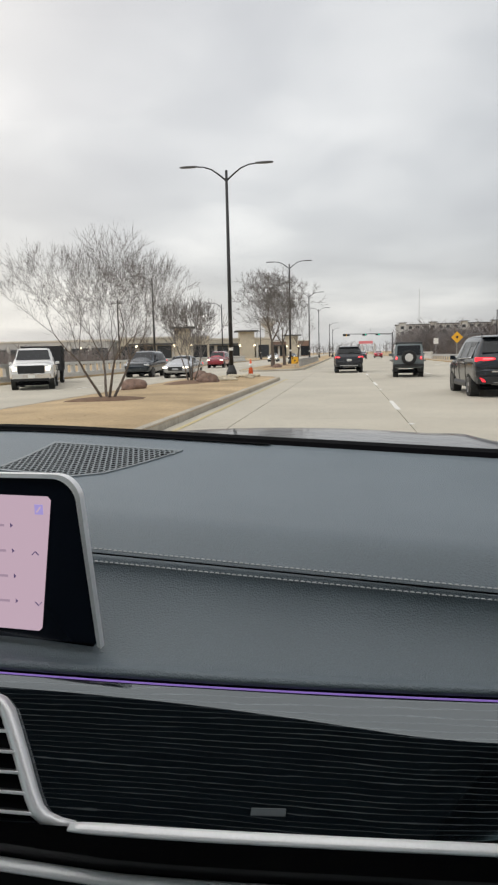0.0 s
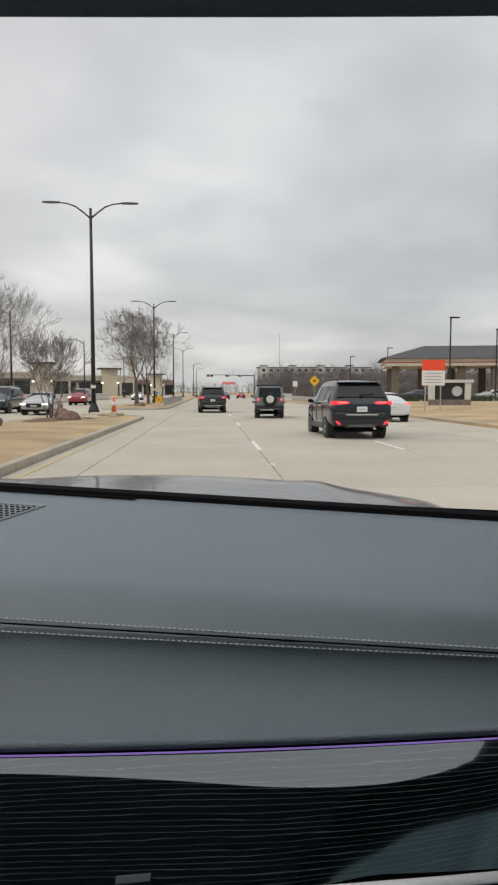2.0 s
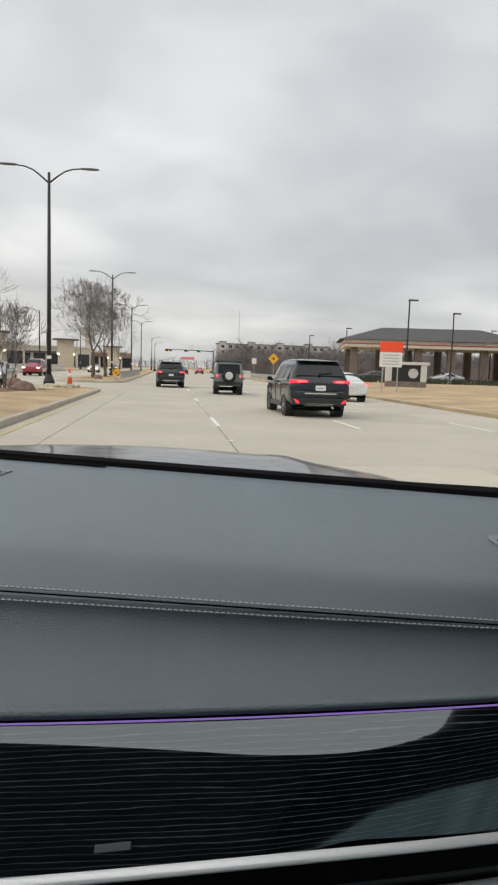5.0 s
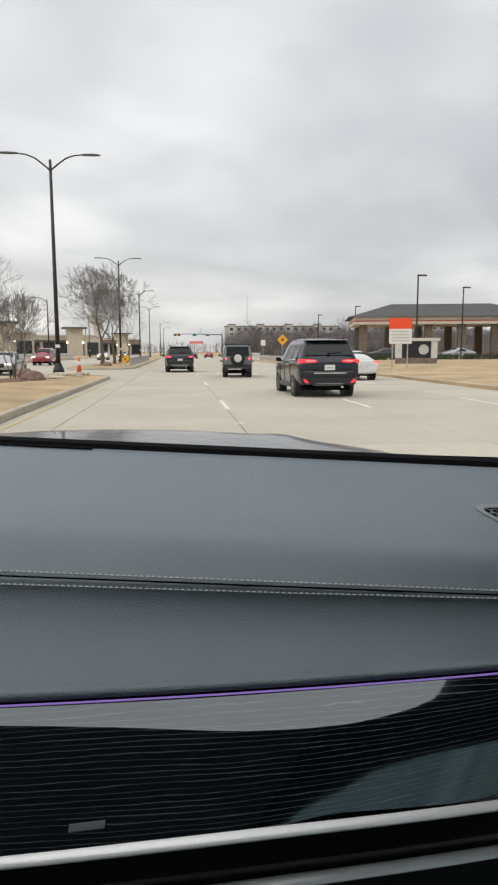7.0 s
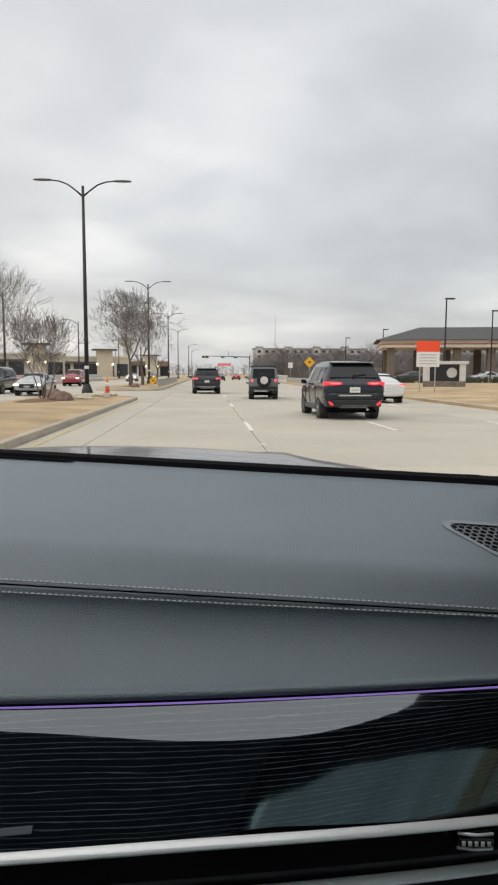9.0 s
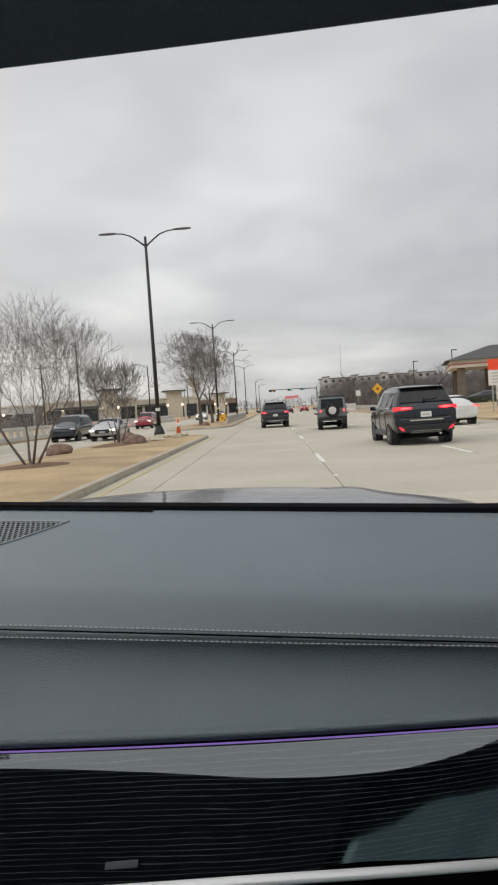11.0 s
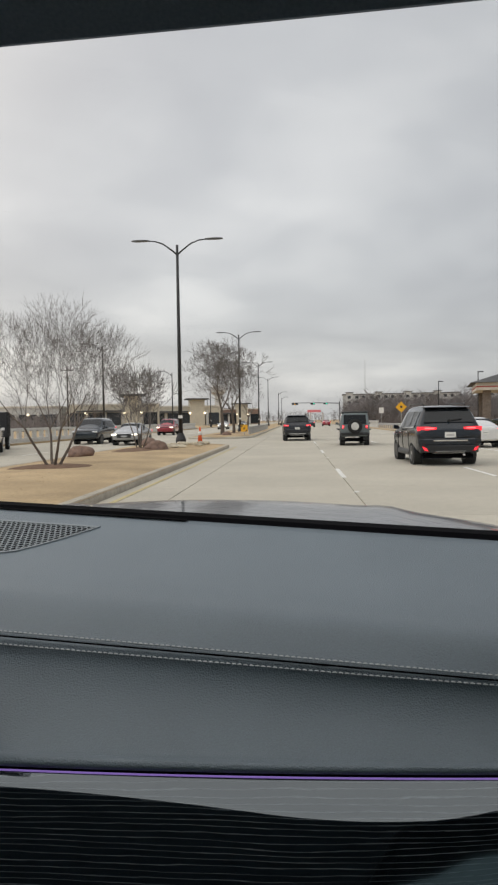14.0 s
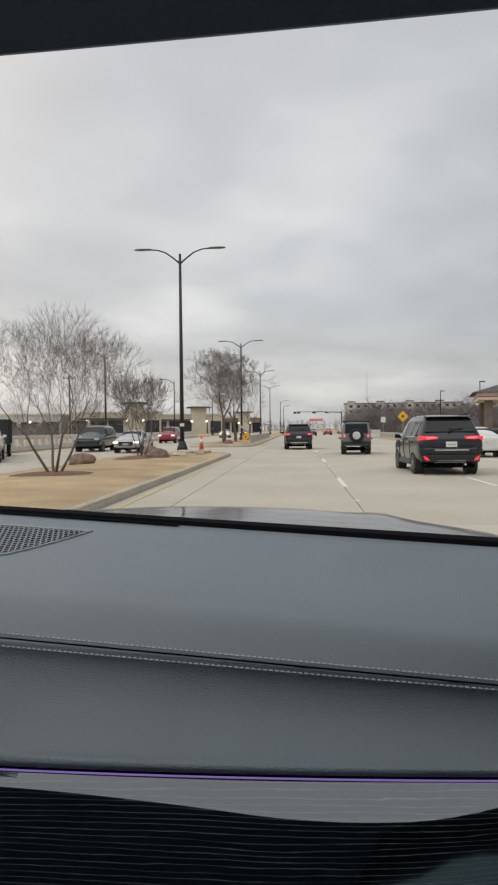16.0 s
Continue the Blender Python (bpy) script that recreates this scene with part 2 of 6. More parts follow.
FASCIA = mat("cream_fascia", (0.68, 0.64, 0.57), 0.7, grain=0.05, scale=2)
RED_BAND = mat("red_band", (0.45, 0.07, 0.05), 0.6)
PIER = mat("brown_stone_pier", (0.17, 0.14, 0.115), 0.9, grain=0.3, scale=4, var=0.1)
STUCCO = mat("cream_stucco", (0.55, 0.50, 0.40), 0.9, grain=0.08, scale=1.0, var=0.05)
GREY_WALL = mat("pale_grey_wall", (0.50, 0.50, 0.49), 0.9, grain=0.1, scale=0.3, var=0.06)
BROWN_WALL = mat("brown_brick_wall", (0.26, 0.17, 0.13), 0.9, grain=0.2, scale=2)
WINDOW = mat("dark_window", (0.03, 0.035, 0.04), 0.12, var=0.4)
RED_CANOPY = mat("far_lit_red_fascia", (0.5, 0.10, 0.10), 0.5, emit=(1.0, 0.42, 0.45), power=0.2)
WHITE_LAMP = mat("warm_wall_lamp", (0.8, 0.75, 0.6), 0.4, emit=(1.0, 0.85, 0.6), power=3.0)
LED_RED = mat("red_led_digits", (0.3, 0.02, 0.01), 0.4, emit=(1.0, 0.10, 0.02), power=0.8)
LED_GREEN = mat("green_led_digits", (0.02, 0.2, 0.05), 0.4, emit=(0.05, 0.75, 0.16), power=0.25)

# ---------------------------------------------------------------- mesh helpers


def thing(name, label, category, m=None, group="", kind=""):
    ob = new(name)
    ob.empty_display_size = 0.2
    if m is not None:
        ob.matrix_world = m
    return tagged(ob, label, category, group, kind)


def part(name, bm, material, parent=None, label="", smooth=False, sub=0, bevel=0.0, kind=""):
    me = bpy.data.meshes.new(name)
    bm.normal_update()
    bm.to_mesh(me)
    bm.free()
    me.materials.append(material)
    if smooth:
        me.polygons.foreach_set("use_smooth", [True] * len(me.polygons))
    ob = new(name, me)
    if parent is not None:
        ob.parent = parent
    if bevel:
        b = ob.modifiers.new("bevel", "BEVEL")
        b.width, b.segments, b.limit_method = bevel, 2, "ANGLE"
    if sub:
        s = ob.modifiers.new("rounding", "SUBSURF")
        s.levels = s.render_levels = sub
    if label:
        ob["label"] = label
    if kind:
        ob["kind"] = kind
    return ob


def raw(name, verts, faces, material, parent=None, label="", smooth=False, kind=""):
    me = bpy.data.meshes.new(name)
    me.from_pydata(verts, [], faces)
    me.materials.append(material)
    if smooth:
        me.polygons.foreach_set("use_smooth", [True] * len(me.polygons))
    me.update()
    ob = new(name, me)
    if parent is not None:
        ob.parent = parent
    if label:
        ob["label"] = label
    if kind:
        ob["kind"] = kind
    return ob


def share(name, ob, m, parent=None):
    """Another object on the same mesh."""
    o = new(name, ob.data)
    if parent is not None:
        o.parent = parent
    o.matrix_basis = m
    return o


def box(x0, x1, y0, y1, z0, z1, bm=None):
    bm = bm or bmesh.new()
    v = [bm.verts.new(p) for p in ((x0, y0, z0), (x1, y0, z0), (x1, y1, z0), (x0, y1, z0),
                                   (x0, y0, z1), (x1, y0, z1), (x1, y1, z1), (x0, y1, z1))]
    for f in ((3, 2, 1, 0), (4, 5, 6, 7), (0, 1, 5, 4), (1, 2, 6, 5), (2, 3, 7, 6), (3, 0, 4, 7)):
        bm.faces.new([v[i] for i in f])
    return bm


def rings(rows, bm=None, closed=True, cap=True):
    """A skin over rows of points, each row a ring."""
    bm = bm or bmesh.new()
    vs = [[bm.verts.new(p) for p in r] for r in rows]
    n = len(rows[0])
    for a, b in zip(vs, vs[1:]):
        for i in range(n if closed else n - 1):
            j = (i + 1) % n
            bm.faces.new((a[i], a[j], b[j], b[i]))
    if closed and cap:
        bm.faces.new(vs[0][::-1])
        bm.faces.new(vs[-1])
    return bm


def tube(points, radii, n=8, bm=None, cap=True):
    """A round tube along points."""
    pts = [Vector(p) for p in points]
    if not isinstance(radii, (list, tuple)):
        radii = [radii] * len(pts)
    rows = []
    d = (pts[1] - pts[0]).normalized()
    side = d.orthogonal().normalized()
    for i, p in enumerate(pts):
        a = pts[max(i - 1, 0)]
        b = pts[min(i + 1, len(pts) - 1)]
        d = (b - a).normalized()
        side = (side - d * side.dot(d)).normalized()
        up = d.cross(side)
        rows.append([p + (side * math.cos(k * math.tau / n) + up * math.sin(k * math.tau / n)) * radii[i] for k in range(n)])
    return rings(rows, bm, True, cap)


def slab(points, depth, bm=None):
    """A flat plate: its outline in space, thickened along its normal."""
    bm = bm or bmesh.new()
    p = [Vector(q) for q in points]
    nrm = (p[1] - p[0]).cross(p[2] - p[0]).normalized() * depth
    return rings([p, [q + nrm for q in p]], bm)


# ---------------------------------------------------------------- ground and roads
ROAD_L, ROAD_R = -3.6, 11.4       # our carriageway
OPP_L, OPP_R = -19.4, -9.2      # the carriageway of the other direction
ys = [-60, 0, 10, 20, 30, 45, 60, 80, 110, 150, 220, 320, 500, 900, 1800, 4000]
prof = [(-4000, 1.0), (-900, 0.4), (-200, 0.2), (-80, 0.15), (-40, 0.28), (OPP_L - 0.02, 0.13), (OPP_L - 0.01, -0.3), (OPP_R + 0.01, -0.3),
        (ROAD_R + 0.01, -0.3), (ROAD_R + 0.02, 0.13),
        (16, 0.35), (40, 0.4), (90, 0.3), (250, 0.3), (900, 0.5), (4000, 1.0)]
bm = rings([[(x, y, z) for x, z in prof] for y in ys], closed=False)
for f in bm.faces:
    f.normal_flip()
tagged(part("ground", bm, GRASS), "dormant straw-coloured grass verges", "ground", kind="structure")

road = tagged(part("road", box(ROAD_L, ROAD_R, -60, 3900, -0.28, -0.05), CONCRETE), "pale concrete carriageway with tooled joints", "road", kind="structure")
opp = tagged(part("road", box(OPP_L, OPP_R, -60, 3900, -0.28, -0.05), CONCRETE), "pale concrete carriageway of the oncoming lanes", "road", kind="structure")


MID_X, MID_W = (OPP_R + ROAD_L) / 2, (ROAD_L - OPP_R) / 2 - 0.02      # centre and half width of the median
NEAR_END, FAR_START = 36.0, 57.0                                     # where the median's straight kerbs end and begin again
NOSE = 2.9                                                           # how far its rounded ends reach beyond them


def median_half(y):
    """Half the width of the median: it narrows to a round nose on both sides of the opening."""
    d = y - NEAR_END if y < (NEAR_END + FAR_START) / 2 else FAR_START - y
    k = min(max(d / NOSE, 0.0), 1.0)
    return MID_W * math.sqrt(max(1 - k ** 2.2, 0.0))


def median_z(x, y):
    u = min(abs(x - MID_X) / max(median_half(y), 0.05), 1.0)
    return 0.13 + 0.10 * (1 - u * u) * min(median_half(y) / MID_W * 1.3, 1.0)


nose_steps = [NOSE * math.sin(math.pi / 2 * k / 12) for k in range(1, 13)]
for name_ys, about in (([-60, 0, 10, 20, 30, NEAR_END] + [NEAR_END + q for q in nose_steps], "straw-coloured grass median with a rounded end by the opening"),
                       ([FAR_START - q for q in nose_steps[::-1]] + [FAR_START, 70, 90, 120, 170, 250, 400, 900], "straw-coloured grass median beyond the opening")):
    bm = rings([[(MID_X + u * max(median_half(y), 0.02), y, median_z(MID_X + u * max(median_half(y), 0.02), y)) for u in (-1, -0.8, -0.5, -0.2, 0.2, 0.5, 0.8, 1)] for y in name_ys], closed=False)
    for f in bm.faces:
        f.normal_flip()
    tagged(part("median", bm, GRASS, smooth=True), about, "median", kind="structure")
tagged(part("road", box(OPP_R - 0.01, ROAD_L + 0.01, NEAR_END - 1, FAR_START + 1, -0.28, -0.008), CONCRETE), "pale concrete crossover through the median", "road", kind="structure")


def flat_bevel(x0, x1, y0, y1, z0, z1, c):
    """A slab with worn upper edges."""
    return rings([[(x0, y0, z0), (x1, y0, z0), (x1, y1, z0), (x0, y1, z0)], [(x0, y0, z1 - c), (x1, y0, z1 - c), (x1, y1, z1 - c), (x0, y1, z1 - c)],
                  [(x0 + c, y0 + c, z1), (x1 - c, y0 + c, z1), (x1 - c, y1 - c, z1), (x0 + c, y1 - c, z1)]])


def lay_slabs(parent, edges, y0, step, count, y_end):
    for x0, x1 in zip(edges, edges[1:]):
        w = x1 - x0
        first = None
        for i in range(count):
            if first is None:
                first = part("slab", flat_bevel(0.008, w - 0.008, 0.008, step - 0.008, -0.1, 0, 0.006), CONCRETE, parent)
                first.matrix_basis = pose(x0, y0, 0)
            else:
                share("slab", first, pose(x0, y0 + i * step, 0), parent)
        rest = bmesh.new()
        y = y0 + count * step
        while y < y_end:
            rest = box(x0 + 0.012, x1 - 0.012, y + 0.012, min(y + 24, y_end) - 0.012, -0.1, 0, rest)
            y += 24
        part("far_slabs", rest, CONCRETE, parent, kind="stuff")


# kerbs
kerb = tagged(new("kerb"), "pale cast concrete kerb along the median and verges", "kerb", kind="structure")
first_kerb = None
for x, flip in ((ROAD_L - 0.02, 1), (ROAD_R + 0.02, 0), (OPP_R + 0.02, 0), (OPP_L - 0.02, 1)):
    sx = -1 if flip else 1
    rows = []
    for y in (0.006, 2.994):
        rows.append([(0, y, -0.1), (0, y, 0.09), (0.035, y, 0.15), (0.17, y, 0.16), (0.2, y, 0.14), (0.2, y, -0.1)])
    for i in range(30):
        if x in (ROAD_L - 0.02, OPP_R + 0.02) and NEAR_END - 1 < -6 + 3 * i < FAR_START - 1:
            continue
        if first_kerb is None:
            first_kerb = part("kerb_stone", rings(rows), KERB, kerb)
            first_kerb.matrix_basis = pose(x, -6, 0) @ Matrix.Diagonal((sx, 1, 1, 1))
        else:
            share("kerb_stone", first_kerb, pose(x, -6 + 3 * i, 0) @ Matrix.Diagonal((sx, 1, 1, 1)), kerb)
    part("far_kerb", rings([[(x + sx * a, y, c) for a, _, c in rows[0]] for y in (84, 900)]), KERB, kerb, kind="stuff")

# curved kerb stones round the two noses of the median
sect = [(0, -0.1), (0, 0.09), (0.035, 0.15), (0.17, 0.16), (0.2, 0.14), (0.2, -0.1)]
for base_y, way in ((NEAR_END, 1), (FAR_START, -1)):
    path = []
    for k in range(49):
        a = math.pi * k / 48
        c, si = math.cos(a), math.sin(a)
        path.append(Vector((MID_X + (MID_W + 0.0) * math.copysign(abs(c) ** (2 / 2.2), c), base_y + way * NOSE * si ** (2 / 2.2), 0)))
    for k in range(0, 48, 4):
        rows = []
        for i in range(k, k + 5):
            d = (path[min(i + 1, 48)] - path[max(i - 1, 0)]).normalized()
            n = Vector((d.y, -d.x, 0)) * way
            shift = d * (0.005 if i == k else (-0.005 if i == k + 4 else 0))
            rows.append([path[i] + shift - n * a_ + Vector((0, 0, z_)) for a_, z_ in sect])
        part("kerb_stone", rings(rows), KERB, kerb)

# paint on the road
lines = tagged(new("road_marking"), "worn white lane dashes, dots and yellow edge line", "road marking", kind="structure")
dash_line = None
for x in (1.20, 4.85, 8.5):
    for i in range(26):
        y = 4.5 + i * 12
        if dash_line is None:
            dash_line = part("lane_dash", box(-0.06, 0.06, 0, 3.0, 0.004, 0.008), WHITE_LINE, lines)
            dash_line.matrix_basis = pose(x, y, 0)
        else:
            share("lane_dash", dash_line, pose(x, y, 0), lines)
for x in (-12.6, -16.0):
    for i in range(14):
        share("lane_dash", dash_line, pose(x, 6 + i * 12, 0), lines)
for y0, y1 in ((-20, NEAR_END + 1), (FAR_START - 1, 300)):
    part("edge_line", box(ROAD_L + 0.25, ROAD_L + 0.35, y0, y1, 0.004, 0.008), YELLOW_LINE, lines)
stud = None
for i in range(14):
    if stud is None:
        bm = rings([[(-0.06, -0.05, 0), (0.06, -0.05, 0), (0.06, 0.05, 0), (-0.06, 0.05, 0)],
                    [(-0.04, -0.03, 0.02), (0.04, -0.03, 0.02), (0.04, 0.03, 0.02), (-0.04, 0.03, 0.02)]])
        stud = part("lane_dot", bm, WHITE_LINE, lines)
        stud.matrix_basis = pose(1.2, 13.2, 0.004)
    else:
        share("lane_dot", stud, pose(1.2, 13.2 + 12 * i, 0.004), lines)

# ---------------------------------------------------------------- dashboard of the car


def bow(x):     # the far side curves back again
    return 0.62 * max(0.0, -0.66 - x) ** 2


def ws(x):      # foot of the windscreen
    return Vector((x, 1.0742 - 0.2215 * x - bow(x), EYE - 0.1580 - 0.018 * x))


def seam(x):
    return Vector((x, 0.7179 + 0.0076 * x + 0.0437 * x * x, EYE - 0.2419 - 0.0504 * x - 0.0172 * x * x))


def pur(x):     # light strip
    return Vector((x, 0.6413 + bow(x) * 0.2 + 0.1169 * x + 0.0333 * x * x, EYE - 0.3222 - 0.0008 * x + 0.0292 * x * x))


def chr_(x):    # bright strip under the wood
    return Vector((x, 0.542 + 0.1711 * x + 0.0788 * x * x, EYE - 0.3951 + 0.0037 * x + 0.0252 * x * x))


def rail(x):    # the same strip's line, set back towards the door to stay close to the wood
    eye = Vector((0, 0.02, EYE))
    return eye + (chr_(x) - eye) * (1 + 0.18 * max(x + 0.05, 0)) - Vector((0, 0.003 * (1 + math.tanh((x - 0.05) / 0.12)), 0.0045 * math.log(1 + math.exp((x - 0.05) / 0.06)) * 0.5))


def up_of(a, b):
    """The normal of the face that runs from a back to b, across the car."""
    d = b - a
    return Vector((0, -d.z, d.y)).normalized() * (-1 if d.y < 0 else 1)


DX = [-1.34 + 0.05 * i for i in range(36)]
dashboard = thing("dashboard", "dark grey leather dashboard with stitched seam and black wood inlay", "dashboard", CAR)


def top_swell(s):
    """The top pad bulges before it rolls down into the seam."""
    return 0.018 * math.sin(math.pi * s ** 2.8) + 0.0048 * math.exp(-((s - 0.88) / 0.075) ** 2)


def top_pad_row(x):
    a, b = ws(x), seam(x)
    n = up_of(a, b)
    row = [a + Vector((0, 0.10, -0.035)), a + Vector((0, 0.012, -0.004))]
    for k in range(0, 31):
        s = k / 10 * 0.7 if k < 10 else 0.7 + 0.3 * (k - 10) / 20
        row.append(a.lerp(b, s * 0.985) + n * top_swell(s))
    row += [b + Vector((0, 0.0028, -0.0005)), b + Vector((0, 0.0022, -0.0025)), b + Vector((0, 0.0020, -0.03))]
    return row


def low_swell(s, x):
    """The lower pad falls off at the seam and fills out below."""
    fill = 1 - 0.55 * min(max((x - 0.02) / 0.26, 0.0), 1.0)
    return -0.0185 * fill * math.sin(math.pi * s ** 0.75) + 0.0022 * math.exp(-((s - 0.055) / 0.045) ** 2) + 0.0062 * math.exp(-((s - 0.955) / 0.055) ** 2)


def low_pad_row(x):
    a, b = seam(x), pur(x)
    n = up_of(a, b)
    row = [a + Vector((0, -0.0006, -0.03)), a + Vector((0, -0.0006, -0.005)), a + Vector((0, -0.0012, -0.0020))]
    for k in range(1, 33):
        s = 0.028 + 0.842 * (k / 24) ** 1.5 if k < 24 else 0.86 + 0.0155 * (k - 23)
        row.append(a.lerp(b + Vector((0, 0.0, 0.0045)), s) + n * low_swell(s, x))
    row += [b + Vector((0, 0.0015, 0.0022)), b + Vector((0, 0.006, 0.0014)), b + Vector((0, 0.03, 0.0012))]
    return row


part("top_pad", rings([top_pad_row(x) for x in DX], closed=False), LEATHER, dashboard, "grained dark grey leather", smooth=True)
part("lower_pad", rings([low_pad_row(x) for x in DX], closed=False), LEATHER, dashboard, "grained dark grey leather", smooth=True)
part("piping", tube([seam(x) + Vector((0, 0.0010, -0.0018)) for x in DX], 0.0010, 8), SOFT_BLACK, dashboard, smooth=True)


def on_top(x, s, lift=0.001):
    """A point on the top pad: s is the share of the way from the windscreen to the seam."""
    a, b = ws(x), seam(x)
    n = up_of(a, b)
    return a.lerp(b, s * 0.985) + n * (top_swell(s) + lift)


def on_low(x, s, lift=0.001):
    a, b = seam(x), pur(x) + Vector((0, 0, 0.0045))
    n = up_of(a, b)
    return a.lerp(b, s) + n * (low_swell(s, x) + lift)


def stitch_row(place, share_):
    """A row of thread stitches beside the seam."""
    verts, faces = [], []
    x = -0.62
    while x < 0.41:
        p, q = place(x, share_, 0.0002), place(x + 0.0050, share_, 0.0002)
        k = len(verts)
        for c, w, h in ((p, 0.0006, -0.0001), (p.lerp(q, 0.25), 0.0011, 0.0009), (p.lerp(q, 0.75), 0.0011, 0.0009), (q, 0.0006, -0.0001)):
            verts += [c + Vector((0, -w, h * 0.3)), c + Vector((0, 0, h + 0.0005)), c + Vector((0, w, h * 0.6))]
        for i in range(3):
            for j in range(2):
                faces.append((k + 3 * i + j, k + 3 * i + j + 1, k + 3 * i + 4 + j, k + 3 * i + 3 + j))
        x += 0.0064
    return raw("stitching", verts, faces, THREAD, dashboard, "pale grey stitching", kind="stuff")


stitch_row(on_top, 1.000)
stitch_row(on_low, 0.064)

# light strip, wood inlay, bright strips
part("light_strip", tube([pur(x) + Vector((0, -0.0014, 0.0002)) for x in DX], 0.0010, 8), AMBIENT, dashboard, "glowing purple light strip", smooth=True)
part("strip_channel", rings([[pur(x) + Vector((0, 0.004, 0.0025)), pur(x) + Vector((0, 0.03, 0.0015)), pur(x) + Vector((0, 0.03, -0.006)), pur(x) + Vector((0, 0.004, -0.003))] for x in DX]), SOFT_BLACK, dashboard)


def ridge_at(x):
    """How far down the inlay its soft ridge runs: lowest near the middle of the picture, out to the top at the door."""
    at = ((-0.36, 0.111), (-0.24, 0.153), (-0.12, 0.240), (0.0, 0.375), (0.06, 0.415), (0.12, 0.395), (0.18, 0.31), (0.24, 0.18), (0.30, 0.06), (0.34, 0.03))
    for (x0, v0), (x1, v1) in zip(at, at[1:]):
        if x <= x1:
            return v0 + (v1 - v0) * max((x - x0) / (x1 - x0), 0.0)
    return at[-1][1]


def wood_row(x):
    """The inlay: an upper face that looks up, a soft ridge, and a lower face that falls back behind the bright strip."""
    a, b = pur(x) + Vector((0, -0.003, -0.0007)), chr_(x) + Vector((0, 0.004, 0.004))
    n = up_of(a, b)
    sb = sum(ridge_at(x + d) for d in (-0.04, -0.02, 0, 0.02, 0.04)) / 5
    lean = -0.0105 + 0.026 * min(max(x, -0.24), 0.06) + 0.012 * max(x - 0.06, 0)
    back = 0.010 + 0.005 * min(max((x + 0.12) / 0.12, 0.0), 1.0)
    amp, mid, w = (0.035 + back) / 2, (0.035 - back) / 2, 0.035
    s0 = sb - w * math.atanh(mid / amp)

    def swell(q):
        return (lean + mid) * q - amp * w * math.log(math.cosh((q - s0) / w))

    turn = 0.10 * max(x + 0.05, 0) + 0.0006 * (1 + math.erf((x - 0.005) / 0.032))
    end = 1.04 + 1.3 * max(x - 0.05, 0)
    return [a.lerp(b, q) + n * (swell(q) - swell(0)) + Vector((0, turn * q, 0)) for q in (end * k / 46 for k in range(47))]


WX = [-0.66 + 0.02 * i for i in range(54)]
SX = [-0.325 + 0.03 * i for i in range(25)]
part("wood_inlay", rings([wood_row(x) for x in WX], closed=False), WOOD, dashboard, "gloss black wood with pale grain lines", smooth=True)


def inlay_at(x, q, lift):
    """A point of the inlay, q rows down, raised off it."""
    row, side = wood_row(x), wood_row(x + 0.002)
    k = int(q)
    p, d = row[k].lerp(row[k + 1], q - k), row[k + 1] - row[k]
    n = d.cross(side[k] - row[k]).normalized()
    return p + n * (lift if n.y < 0 else -lift)


# a pale reflection in the lacquer, modelled as a thin grey plate
part("reflection_plate", rings([[inlay_at(-0.176 + 0.003 * i, q, h) for q, h in ((36.2, 0.0001), (36.4, 0.0006), (38.3, 0.0006), (38.5, 0.0001))] for i in range(11)]), CABIN_GREY, dashboard, "small grey plate in place of a pale reflection")


def strip_profile(c, size=1.0):
    """A strip with a broad bevel that looks up at the windscreen and a narrow rounded underside."""
    return [c + Vector((0, y, z)) * size for y, z in ((0.005, -0.0036), (-0.0030, -0.0036), (-0.0050, -0.0030), (-0.0058, -0.0016), (-0.0050, -0.0002), (-0.0030, 0.0012), (0.0010, 0.0028), (0.0030, 0.0032), (0.005, 0.0030))]


def drop(x):
    """How far below the upper strip the lower one runs."""
    k = min(max((x + 0.42) / 0.16, 0.0), 1.0)
    return Vector((0, 0, -0.040 - 0.008 * k * k * (3 - 2 * k)))


part("bright_strip", rings([strip_profile(rail(x), 0.88 * size) for x, size in [(-0.3245, 0.75), (-0.312, 0.92)] + [(x, 1.0) for x in SX[1:]]]), SATIN, dashboard, "satin silver strip", smooth=True)
part("gloss_band", rings([[rail(x) + Vector((0, 0.004, -0.003)), rail(x) + drop(x) + Vector((0, 0.008, -0.002))] for x in DX], closed=False), PIANO, dashboard, "gloss black band")
part("bright_strip", rings([strip_profile(rail(x) + drop(x)) for x in DX]), SATIN, dashboard, "satin silver strip", smooth=True)
part("lower_fascia", rings([[rail(x) + drop(x) + Vector((0, 0.006, -0.005)), rail(x) + Vector((0, 0.02, -0.25)), rail(x) + Vector((0, 0.12, -0.42))] for x in DX], closed=False), BLACK_PLASTIC, dashboard)

# round control on the gloss band
kc = rail(0.234) + Vector((0, -0.004, -0.0125))
control = part("control_wheel", tube([kc + Vector((dx, 0, 0)) for dx in (-0.0165, -0.014, 0.014, 0.0165)], [0.0060, 0.0078, 0.0078, 0.0060], 20), PIANO, dashboard, "ridged control wheel with silver rims", smooth=True)
for dz in (0.0072, -0.0072):
    part("rim_bar", tube([kc + Vector((-0.0165, -0.004, dz)), kc + Vector((0, -0.0062, dz)), kc + Vector((0.0165, -0.004, dz))], 0.0014, 6), SATIN, control, smooth=True)
for i in range(5):
    x = kc.x - 0.0116 + 0.0058 * i
    part("tick", box(x - 0.0015, x + 0.0015, kc.y - 0.0092, kc.y - 0.0074, kc.z - 0.0018, kc.z + 0.0018), SIGN_WHITE, control)

